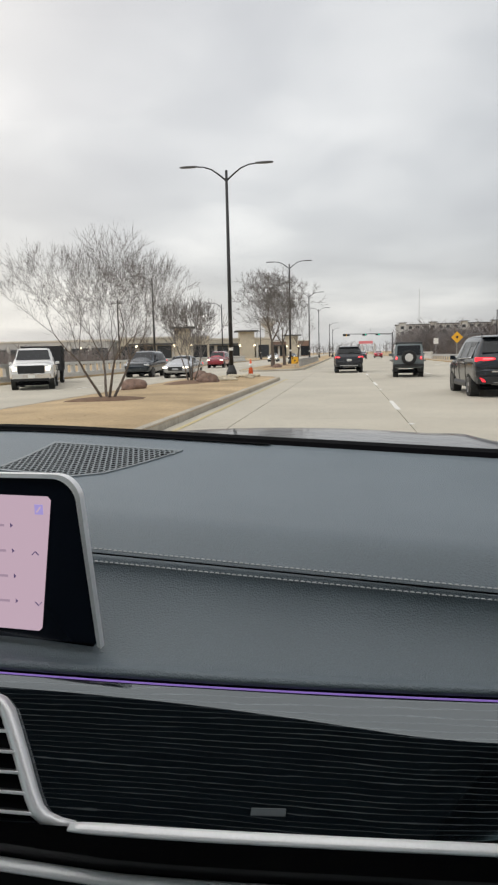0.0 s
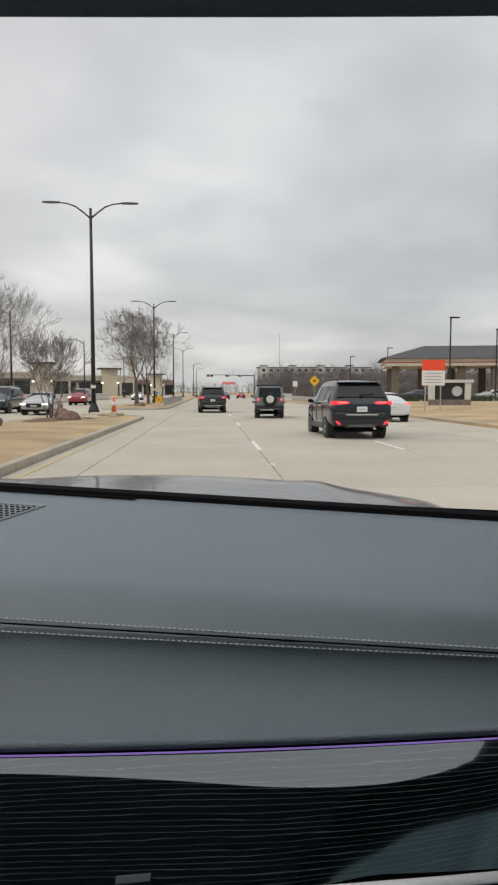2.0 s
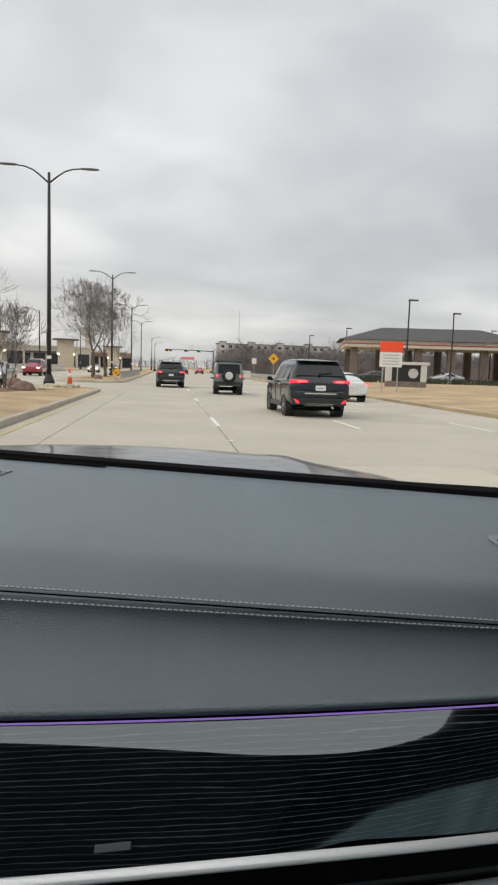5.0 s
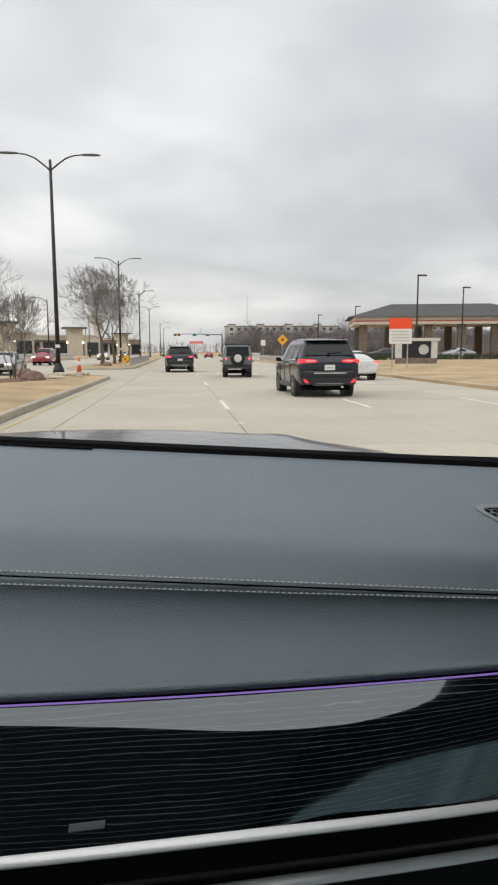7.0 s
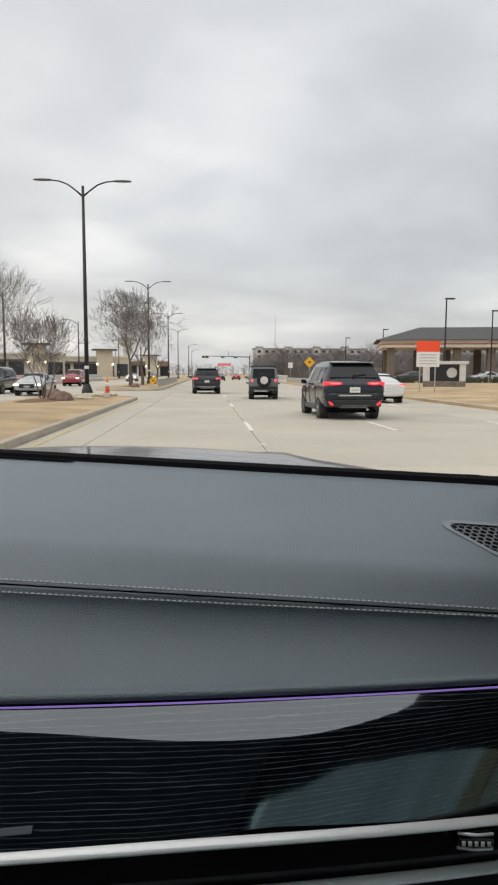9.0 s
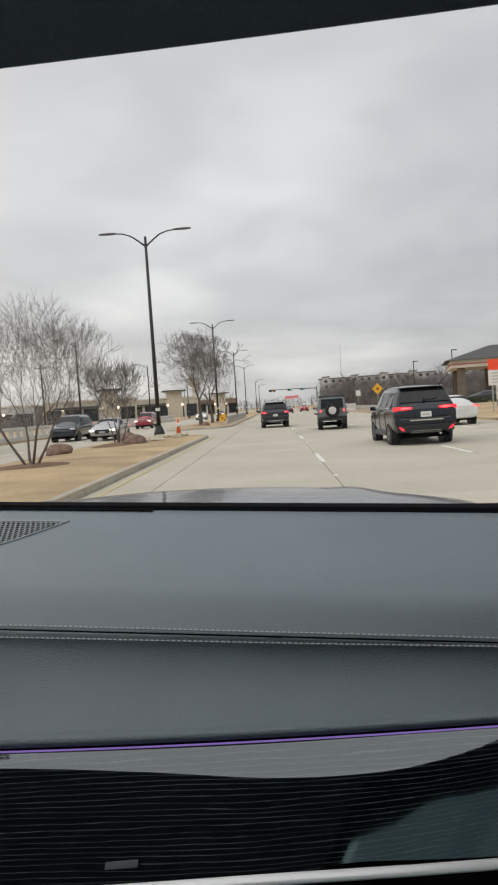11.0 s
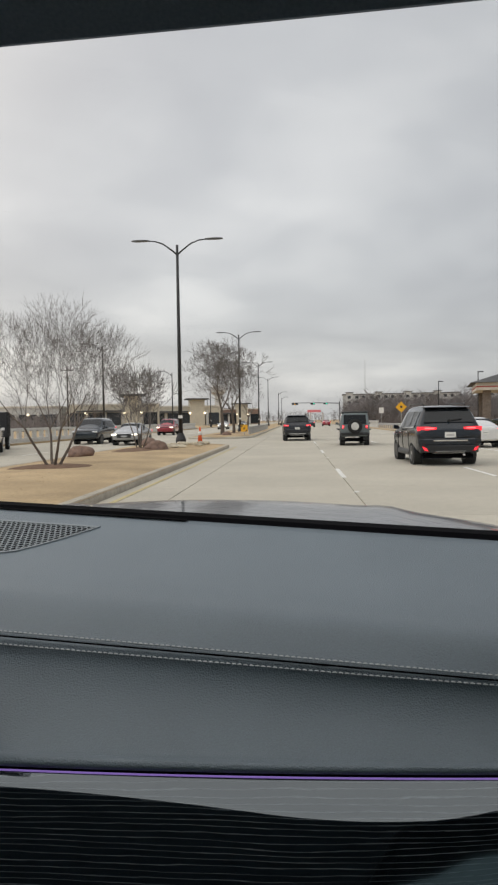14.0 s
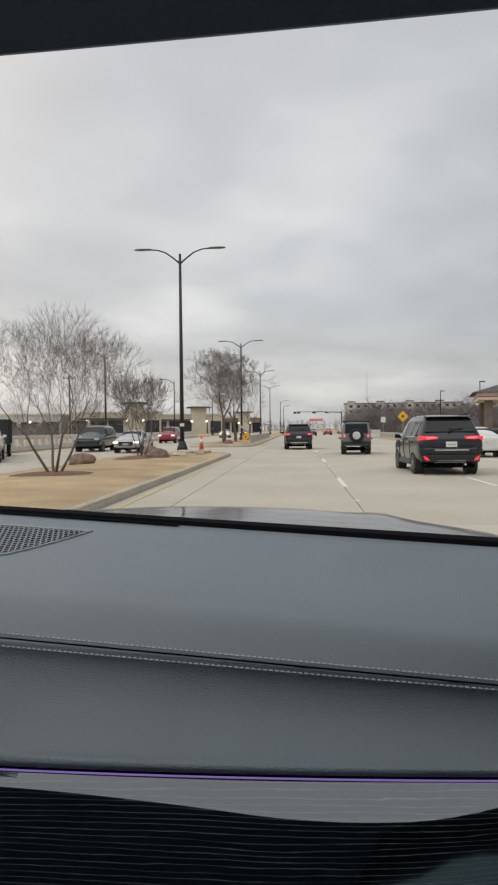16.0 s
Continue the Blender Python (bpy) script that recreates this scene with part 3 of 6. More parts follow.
# centre air vent with its bright frame
vent_line = ((-0.62, 0.1130), (-0.40, 0.1125), (-0.3800, 0.1112), (-0.3715, 0.1075), (-0.3660, 0.0990), (-0.3635, 0.0850), (-0.3585, 0.0580), (-0.3536, 0.0260), (-0.3500, 0.0125), (-0.3435, 0.0055), (-0.3310, 0.0016), (-0.3190, 0.0002))
pts = [chr_(x) + Vector((0, 0.0, z)) for x, z in vent_line]
eye_side = Vector((0, 0.02, EYE))


def seated(p):
    """How far, in scale from the seats, the point lies when it meets the inlay."""
    k = 1.0
    while k < 1.25:
        q = eye_side + (p - eye_side) * k
        if q.y > min(wood_row(q.x), key=lambda w: abs(w.z - q.z)).y - 0.010:
            break
        k += 0.004
    return k


def set_back(p, k):
    return eye_side + (p - eye_side) * k


deep = [seated(p) for p in pts]
part("vent_frame", tube([set_back(p, k) for p, k in zip(pts, deep)], [r * k for r, k in zip([0.0066] * 9 + [0.0060, 0.0052, 0.0046], deep)], 12), SATIN, dashboard, "satin silver vent surround", smooth=True)


def vent_edge(z):
    """How far to the side the vent reaches at a height over the strip."""
    for (xa, za), (xb, zb) in zip(vent_line[1:], vent_line[2:]):
        if zb <= z <= za:
            return xa + (xb - xa) * (za - z) / max(za - zb, 1e-6)
    return -0.345


def vent_row(z, xs_, in_front):
    """A level of the vent, laid just in front of the inlay."""
    k = seated(chr_(xs_[-1]) + Vector((0, 0, z))) - in_front
    return [set_back(chr_(x) + Vector((0, 0, z)), k) for x in xs_]


part("vent_recess", rings([vent_row(z, (-0.66, -0.5, vent_edge(z) - 0.002), -0.004) for z in [0.004 + 0.009 * i for i in range(13)]], closed=False), SOFT_BLACK, dashboard)
for i in range(6):
    z = 0.008 + 0.0185 * i
    front = vent_row(z, (-0.6, -0.5, vent_edge(z) - 0.005), 0.004)
    slat = part("vent_slat", rings([[p + Vector((0, dy, dz)) for dy, dz in ((0.000, 0), (0.005, -0.001), (0.005, 0.001), (0.000, 0.003))] for p in front]), BLACK_PLASTIC, dashboard)
    part("slat_edge", tube([p + Vector((0, -0.001, 0.0015)) for p in front], 0.0016, 5), SATIN, slat, "thin satin silver edge")

# defroster slot, black edge of the windscreen
part("defroster_slot", rings([[ws(x) + Vector((0, -0.010, 0.0018)), ws(x) + Vector((0, -0.001, 0.0025)), ws(x) + Vector((0, 0.004, -0.01))] for x in [-1.3 + 0.0511 * i for i in range(21)]], closed=False), SOFT_BLACK, dashboard, "narrow black defroster slot")
part("edge_trim", rings([[ws(x) + Vector((0, 0.0, -0.002)), ws(x) + Vector((0, 0.006, 0.0075)), ws(x) + Vector((0, 0.034, 0.0095)), ws(x) + Vector((0, 0.06, -0.02))] for x in DX]), SOFT_BLACK, dashboard, "black edge below the windscreen", smooth=False)


def inside(p, poly):
    hit = False
    for (x0, y0), (x1, y1) in zip(poly, poly[1:] + poly[:1]):
        if (y0 > p[1]) != (y1 > p[1]) and p[0] < (x1 - x0) * (p[1] - y0) / (y1 - y0) + x0:
            hit = not hit
    return hit


def grille(poly, cell, parent, stretch=1.0, rim=(0.93, 0.90), hole=0.45, bars=CABIN_GREY):
    """A perforated plate let into the pad: poly in (x, share of the way to the seam)."""
    poly = [(p[0] + (q[0] - p[0]) * k / 6, p[1] + (q[1] - p[1]) * k / 6) for p, q in zip(poly, poly[1:] + poly[:1]) for k in range(6)]
    border = [on_top(x, s, 0.0022) for x, s in poly]
    cx, cs = sum(p[0] for p in poly) / len(poly), sum(p[1] for p in poly) / len(poly)
    inner = [(cx + (x - cx) * rim[0], cs + (s - cs) * rim[1]) for x, s in poly]
    bm = bmesh.new()
    a = [bm.verts.new(p) for p in border]
    b = [bm.verts.new(on_top(x, s, 0.0022)) for x, s in inner]
    c = [bm.verts.new(on_top(x, s, -0.006)) for x, s in poly]
    for i in range(len(a)):
        j = (i + 1) % len(a)
        bm.faces.new((a[i], a[j], b[j], b[i]))
        bm.faces.new((c[i], c[j], a[j], a[i]))
    plate = part("speaker_grille", bm, RIM_GREY, parent, "perforated dark speaker grille")
    depth = (ws(cx) - seam(cx)).length
    verts, faces = [], []
    xs_ = [p[0] for p in inner]
    ss = [p[1] for p in inner]
    row = 0
    s = min(ss)
    while s < max(ss):
        x = min(xs_) + (cell / 2 if row % 2 else 0)
        while x < max(xs_):
            if inside((x, s), inner):
                k = len(verts)
                for r in (0.58, hole):
                    for i in range(6):
                        an = math.tau * (i + 0.5) / 6
                        verts.append(on_top(x + cell * r * math.cos(an), s + cell * r * stretch * math.sin(an) / depth, 0.0018))
                for i in range(6):
                    verts.append(on_top(x + cell * (hole - 0.01) * math.cos(math.tau * (i + 0.5) / 6), s + cell * (hole - 0.01) * stretch * math.sin(math.tau * (i + 0.5) / 6) / depth, -0.002))
                for i in range(6):
                    j = (i + 1) % 6
                    faces += [(k + i, k + j, k + 6 + j, k + 6 + i), (k + 6 + i, k + 6 + j, k + 12 + j, k + 12 + i)]
            x += cell
        s += cell * 0.866 * stretch / depth
        row += 1
    raw("perforation", verts, faces, bars, plate, kind="stuff")
    rim_ = [(p[0] + (q[0] - p[0]) * k / 8, p[1] + (q[1] - p[1]) * k / 8) for p, q in zip(inner, inner[1:] + inner[:1]) for k in range(8)]
    bv = [on_top(x + (cx - x) * k / 8, s + (cs - s) * k / 8, 0.0008) for k in range(8) for x, s in rim_] + [on_top(cx, cs, 0.0008)]
    m_ = len(rim_)
    bf = [(r_ * m_ + i, r_ * m_ + (i + 1) % m_, (r_ + 1) * m_ + (i + 1) % m_, (r_ + 1) * m_ + i) for r_ in range(7) for i in range(m_)]
    bf += [(7 * m_ + i, 7 * m_ + (i + 1) % m_, 8 * m_) for i in range(m_)]
    raw("backing", bv, bf, SOFT_BLACK, plate)


grille([(-0.425, 0.150), (-0.50, 0.150), (-0.70, 0.150), (-0.70, 0.56), (-0.545, 0.57), (-0.505, 0.50)], 0.0104, dashboard, 1.35, (0.95, 0.92), 0.45, RIM_GREY)
grille([(0.2800, 0.470), (0.2805, 0.440), (0.284, 0.420), (0.291, 0.410), (0.302, 0.406), (0.36, 0.405), (0.405, 0.405), (0.405, 1.0), (0.37, 0.93), (0.318, 0.72), (0.291, 0.55), (0.2835, 0.505)], 0.0095, dashboard, 1.35, (0.80, 0.80))

# ---------------------------------------------------------------- display
display = thing("display_screen", "lit pinkish touchscreen in a satin silver frame on the dashboard", "screen", pose(0, 0, 0))


def screen_outline(grow, y):
    """The rounded frame of the display, leaning away at its right side."""
    z0, z1 = EYE - 0.310 - grow, EYE - 0.126 + grow
    xr0, xr1, xl = -0.376 + grow, -0.391 + grow, -0.78
    o = [(xl, y, z0), (xr0, y, z0)]
    cx, cz, r = xr1 - 0.028, z1 - 0.028, 0.028 + grow * 0.2
    for k in range(19):
        a = math.pi / 2 * k / 18
        o.append((cx + r * math.cos(a), y, cz + r * math.sin(a)))
    o.append((xl, y, z1))
    return o


SE = Vector((-0.0456, 0.028, 1.4219))
display.matrix_world = CAR @ Matrix.Translation(SE) @ Matrix.Scale(0.9406, 4) @ Matrix.Translation(-SE)
part("screen_body", rings([screen_outline(0.0, 0.664), screen_outline(-0.002, 0.674)]), SCREEN_GLASS, display, "blue-black glass")
# added black block stands in for the shade in the gap below the display
part("screen_gap_shade", box(-0.78, -0.388, 0.676, 0.695, EYE - 0.34, EYE - 0.309), SOFT_BLACK, display, "added black block for the shade under the display")
out_a, out_b, in_a = screen_outline(0.0042, 0.661), screen_outline(0.0040, 0.671), screen_outline(0.0004, 0.660)
bm = bmesh.new()
va, vb, vi, vj = ([bm.verts.new(p) for p in q] for q in (out_a, out_b, in_a, screen_outline(0.0, 0.6645)))
for i in range(1, len(va) - 1):
    j = i + 1
    bm.faces.new((va[i], va[j], vb[j], vb[i]))
    bm.faces.new((vi[i], vi[j], va[j], va[i]))
    bm.faces.new((vj[i], vj[j], vi[j], vi[i]))
part("silver_frame", bm, SATIN, display, "satin silver frame", smooth=False)
lit = part("lit_panel", rings([[(-0.74, y, EYE - 0.298), (-0.447, y, EYE - 0.300), (-0.443, y, EYE - 0.296), (-0.4225, y, EYE - 0.150), (-0.426, y, EYE - 0.146), (-0.74, y, EYE - 0.142)] for y in (0.6632, 0.6638)]), SCREEN, display, "pale pink lit panel")
for i in range(4):
    z = EYE - 0.182 - 0.029 * i
    part("text_bar", box(-0.503, -0.481, 0.6622, 0.6628, z + 0.001, z + 0.0038), SCREEN_INK, lit)
    part("arrow_mark", slab([(-0.4735, 0.6628, z), (-0.4705, 0.6628, z + 0.0025), (-0.4735, 0.6628, z + 0.005)], 0.0005), SCREEN_DARK, lit)
part("tick_box", box(-0.442, -0.432, 0.6622, 0.6628, EYE - 0.166, EYE - 0.155), SCREEN_ICON, lit)
part("pen_mark", tube([(-0.4395, 0.6618, EYE - 0.1635), (-0.4345, 0.6618, EYE - 0.1575)], 0.0008, 5), SCREEN, lit, "pale slanting stroke")
for z, sgn in ((EYE - 0.210, 1), (EYE - 0.268, -1)):
    part("arrow_mark", tube([(-0.449, 0.6625, z - 0.002 * sgn), (-0.445, 0.6625, z + 0.002 * sgn), (-0.441, 0.6625, z - 0.002 * sgn)], 0.0006, 4), SCREEN_DARK, lit)

# ---------------------------------------------------------------- the car round the camera
car_shell = thing("car", "grey metallic car body round the dark cabin with bonnet ahead", "car", CAR)


def hood_z(x, y):
    c = (x + 0.42) / 0.95
    z = EYE - 0.226 - 0.080 * c * c - 0.025 * max(c - 0.45, 0)
    z += 0.010 * math.exp(-((x - 0.10) / 0.06) ** 2) + 0.010 * math.exp(-((x + 0.94) / 0.06) ** 2)
    z -= 2.2 * max(x - 0.42, 0) ** 2 + 2.2 * max(-1.32 - x, 0) ** 2
    z += 0.055 * (2.1 - y) * 0.25 - 0.10 * max(y - 2.0, 0) ** 2 * 6
    return z


rows = []
for y in (1.22, 1.35, 1.5, 1.7, 1.9, 2.0, 2.1, 2.16, 2.22, 2.3, 2.36):
    row = []
    for i in range(45):
        x = -1.40 + 1.90 * i / 44
        row.append((x, y, hood_z(x, y) - (0.05 * ((y - 2.22) / 0.1) ** 2 if y > 2.22 else 0)))
    rows.append(row)
bonnet = part("bonnet", rings(rows, closed=False), OWN_PAINT, car_shell, "grey metallic bonnet", smooth=True)
part("nose", rings([[(x, 2.36, 1.05), (x, 2.42, 0.8), (x, 2.36, 0.35)] for x in (-1.36, -0.9, 0.0, 0.44)], closed=False), OWN_PAINT, car_shell, smooth=True)
part("cowl", rings([[(x, 1.19 - 0.2215 * x * 0.5, EYE - 0.165 - 0.018 * x), (x, 1.30 - 0.2215 * x * 0.3, EYE - 0.20 - 0.07 * ((x + 0.42) / 0.95) ** 2)] for x in DX], closed=False), SOFT_BLACK, car_shell)
for x0, x1 in ((-1.40, -1.34), (0.42, 0.48)):
    part("side_panel", box(x0, x1, -2.3, 2.36, 0.3, 1.08 if x0 < 0 else 0.88), OWN_PAINT, car_shell, bevel=0.02)
    part("door_lining", box(x0 + 0.005, x1 - 0.005, -2.2, 1.0, 1.0 if x0 < 0 else 0.78, 1.20 if x0 < 0 else 0.90), CABIN, car_shell, bevel=0.02)
    xm = (x0 + x1) / 2
    xt = -1.30 if x0 < -1 else 0.37
    part("front_pillar", tube([(xm, 1.10 if x0 < -1 else 0.99, 1.2), (xt, 0.40, 1.68)], [0.06, 0.07], 8), CABIN, car_shell, smooth=True)
    part("centre_pillar", box(x0 + 0.01, x1 - 0.01, -0.55, -0.4, 1.18, 1.78), CABIN, car_shell)
    part("rear_pillar", box(x0 + 0.01, x1 - 0.01, -2.25, -1.7, 1.18, 1.78), CABIN, car_shell)
for xr in (-1.33, 0.40):
    part("roof_side_trim", tube([(xr, 0.46, EYE + 0.245), (xr, 0.1, EYE + 0.32), (xr, -0.5, EYE + 0.345), (xr, -2.25, EYE + 0.345)], 0.045, 8), CABIN, car_shell, smooth=True)
part("cabin_floor", box(-1.38, 0.46, -2.3, 1.2, 0.28, 0.32), CABIN, car_shell)
part("tailgate", box(-1.38, 0.46, -2.34, -2.28, 0.3, 1.2), OWN_PAINT, car_shell)
part("bulkhead", box(-1.36, 0.44, 1.20, 1.24, 0.3, 1.15), CABIN, car_shell)


def header_pt(x):
    """The front edge of the roof, bowed forward towards the car's middle."""
    k = min(max((0.12 - x) / 0.5, 0.0), 1.0)
    k = 1 + 0.06 * k * k * (3 - 2 * k)
    return Vector((x * k, (0.3748 + 0.0725 * x - 0.0211 * x * x) * k, EYE + (0.2332 + 0.0285 * x + 0.0076 * x * x) * k))


HX = [-1.27 + 0.082 * i for i in range(21)]
part("headliner", rings([[header_pt(x) + Vector((0, 0.0, 0.0)), header_pt(x) + Vector((0, -0.012, -0.006)), header_pt(x) + Vector((0, -0.10, 0.030)), header_pt(x) + Vector((0, -0.30, 0.100)), Vector((header_pt(x).x, -2.3, EYE + 0.34)), Vector((header_pt(x).x, -2.3, EYE + 0.40)), header_pt(x) + Vector((0, -0.3, 0.140)), header_pt(x) + Vector((0, 0.02, 0.012))] for x in HX]), HEADLINER, car_shell, "dark cloth headliner", smooth=False)
part("roof", rings([[header_pt(x) + Vector((0, 0.024, 0.016)), header_pt(x) + Vector((0, -0.3, 0.150)), Vector((header_pt(x).x, -1.0, EYE + 0.44 - 0.03 * (x + 0.46) ** 2)), Vector((header_pt(x).x, -2.2, EYE + 0.42)), Vector((header_pt(x).x, -2.36, EYE + 0.36))] for x in HX], closed=False), OWN_PAINT, car_shell, "grey metallic roof", smooth=True)


def clear_glass():
    m = bpy.data.materials.new("windscreen_glass")
    m.use_nodes = True
    t = m.node_tree
    t.nodes.clear()
    tr, gl, mx, out = (t.nodes.new(k) for k in ("ShaderNodeBsdfTransparent", "ShaderNodeBsdfGlossy", "ShaderNodeMixShader", "ShaderNodeOutputMaterial"))
    tr.inputs[0].default_value = (0.98, 0.985, 0.985, 1)
    gl.inputs["Roughness"].default_value = 0.0
    mx.inputs[0].default_value = 0.012
    t.links.new(tr.outputs[0], mx.inputs[1]); t.links.new(gl.outputs[0], mx.inputs[2]); t.links.new(mx.outputs[0], out.inputs[0])
    return m


pane = part("windscreen", rings([[ws(x) + Vector((0, 0.05, 0.0)), header_pt(x) + Vector((0, 0.012, 0.02))] for x in HX], closed=False), clear_glass(), car_shell, "clear windscreen glass", smooth=True)
pane.visible_shadow = False


def tinted_glass():
    m = bpy.data.materials.new("tinted_glass")
    m.use_nodes = True
    t = m.node_tree
    t.nodes.clear()
    tr, gl, mx, out = (t.nodes.new(k) for k in ("ShaderNodeBsdfTransparent", "ShaderNodeBsdfGlossy", "ShaderNodeMixShader", "ShaderNodeOutputMaterial"))
    tr.inputs[0].default_value = (0.58, 0.68, 0.69, 1)
    mx.inputs[0].default_value = 0.04
    t.links.new(tr.outputs[0], mx.inputs[1]); t.links.new(gl.outputs[0], mx.inputs[2]); t.links.new(mx.outputs[0], out.inputs[0])
    return m


TINT = tinted_glass()
for x0, x1, yb, yt in ((-1.37, -1.30, 1.16, 0.64), (0.45, 0.40, 0.72, 0.14)):
    for pts in (((yb, yt), (-0.42, -0.42)), ((-0.56, -0.56), (-1.7, -1.7))):
        (f0, f1), (r0, r1) = pts
        g = part("side_window", slab([(x0, r0, 1.2 if x0 < 0 else 0.89), (x0, f0, 1.2 if x0 < 0 else 0.89), (x1, f1, 1.76), (x1, r1, 1.76)], 0.004), TINT, car_shell, "tinted side glass")
        g.visible_shadow = False
# unseen dark panel ahead of the passenger's window, cut to shape its reflection in the inlay
mask_edge = ((1.20, 0.88), (0.62, 1.70), (0.50, 1.76), (-0.33, 1.765), (-0.25, 1.69), (-0.10, 1.55), (0.04, 1.42), (0.17, 1.315), (0.30, 1.20), (0.42, 1.105), (0.50, 1.05), (0.57, 1.0), (0.70, 0.88))
part("reflection_mask", slab([(0.445 - 0.0592 * (z - 1), y, z) for y, z in mask_edge], 0.02), CABIN, car_shell, "unseen dark panel that shapes the reflection in the wood")


def wheel(parent, x, y, r=0.36, w=0.24, rim=RIM, spokes=5):
    """Tyre with an alloy rim as its sub-part; the axle runs across the car."""
    prof_ = [(-w / 2, r * 0.66), (-w / 2, r * 0.93), (-w * 0.36, r), (w * 0.36, r), (w / 2, r * 0.93), (w / 2, r * 0.66)]
    rows_ = [[(x + a, y + b * math.cos(k * math.tau / 24), r + b * math.sin(k * math.tau / 24)) for a, b in prof_] for k in range(24)]
    bm_ = rings(rows_ + [rows_[0]], closed=True, cap=False)
    bmesh.ops.remove_doubles(bm_, verts=bm_.verts, dist=1e-5)
    ty = part("wheel", bm_, TYRE, parent, "black tyre on alloy rim", smooth=True)
    side = 1 if x > 0 else -1
    bm_ = bmesh.new()
    for k in range(spokes):
        a = k * math.tau / spokes
        for s_ in (-0.16, 0.16):
            p = [(0.10 * r, a + s_ * 2.2), (0.66 * r, a + s_ * 1.2), (0.66 * r, a + s_ * 0.35), (0.10 * r, a)]
            f = [(x + side * w * 0.46, y + b * math.cos(c), r + b * math.sin(c)) for b, c in p]
            g = [(x + side * w * 0.36, q[1], q[2]) for q in f]
            rings([f, g], bm_)
    tube([(x + side * w * 0.30, y, r), (x + side * w * 0.47, y, r)], 0.16 * r, 12, bm_)
    rr = [[(x + side * d, y + b * math.cos(k * math.tau / 24), r + b * math.sin(k * math.tau / 24)) for d, b in ((w * 0.49, r * 0.70), (w * 0.49, r * 0.64), (w * 0.2, r * 0.62), (w * 0.2, r * 0.70))] for k in range(24)]
    rings(rr + [rr[0]], bm_, True, False)
    part("rim", bm_, rim, ty, "alloy rim")
    part("hub_shade", tube([(x + side * w * 0.1, y, r), (x + side * w * 0.24, y, r)], 0.64 * r, 16), SOFT_BLACK, ty)
    return ty


for wx in (-1.27, 0.35):
    for wy in (1.75, -1.35):
        t_ = wheel(car_shell, wx, wy, 0.37, 0.24)

# ---------------------------------------------------------------- other vehicles


def ring_of(st):
    y, zb, zl, zt, wb, wl, wt = st
    h = [(0, zb), (wb * 0.82, zb), (wb, zb + 0.10), ((wb + wl) / 2 + 0.015, (zb + zl) / 2), (wl, zl), (wl + (wt - wl) * 0.5, zl + (zt - zl) * 0.48), (wt, zt - 0.06), (wt * 0.82, zt), (0, zt + 0.012)]
    return [(x, y, z) for x, z in h] + [(-x, y, z) for x, z in h[-2:0:-1]]


def station(sts, y):
    for a, b in zip(sts, sts[1:]):
        if a[0] <= y <= b[0]:
            k = (y - a[0]) / (b[0] - a[0])
            return [p + (q - p) * k for p, q in zip(a, b)]
    return sts[-1]


def side_glass(parent, sts, y0, y1, lo=0.10, hi=0.82, proud=0.004):
    for s_ in (1, -1):
        f = []
        for y, k in ((y0, lo), (y1, lo), (y1, hi), (y0, hi)):
            _, zb, zl, zt, wb, wl, wt = station(sts, y)
            f.append(Vector((s_ * (wl + (wt - wl) * k + proud), y, zl + (zt - 0.06 - zl) * k)))
        part("side_window", slab(f if s_ > 0 else f[::-1], 0.006), GLASS, parent, "dark tinted glass")


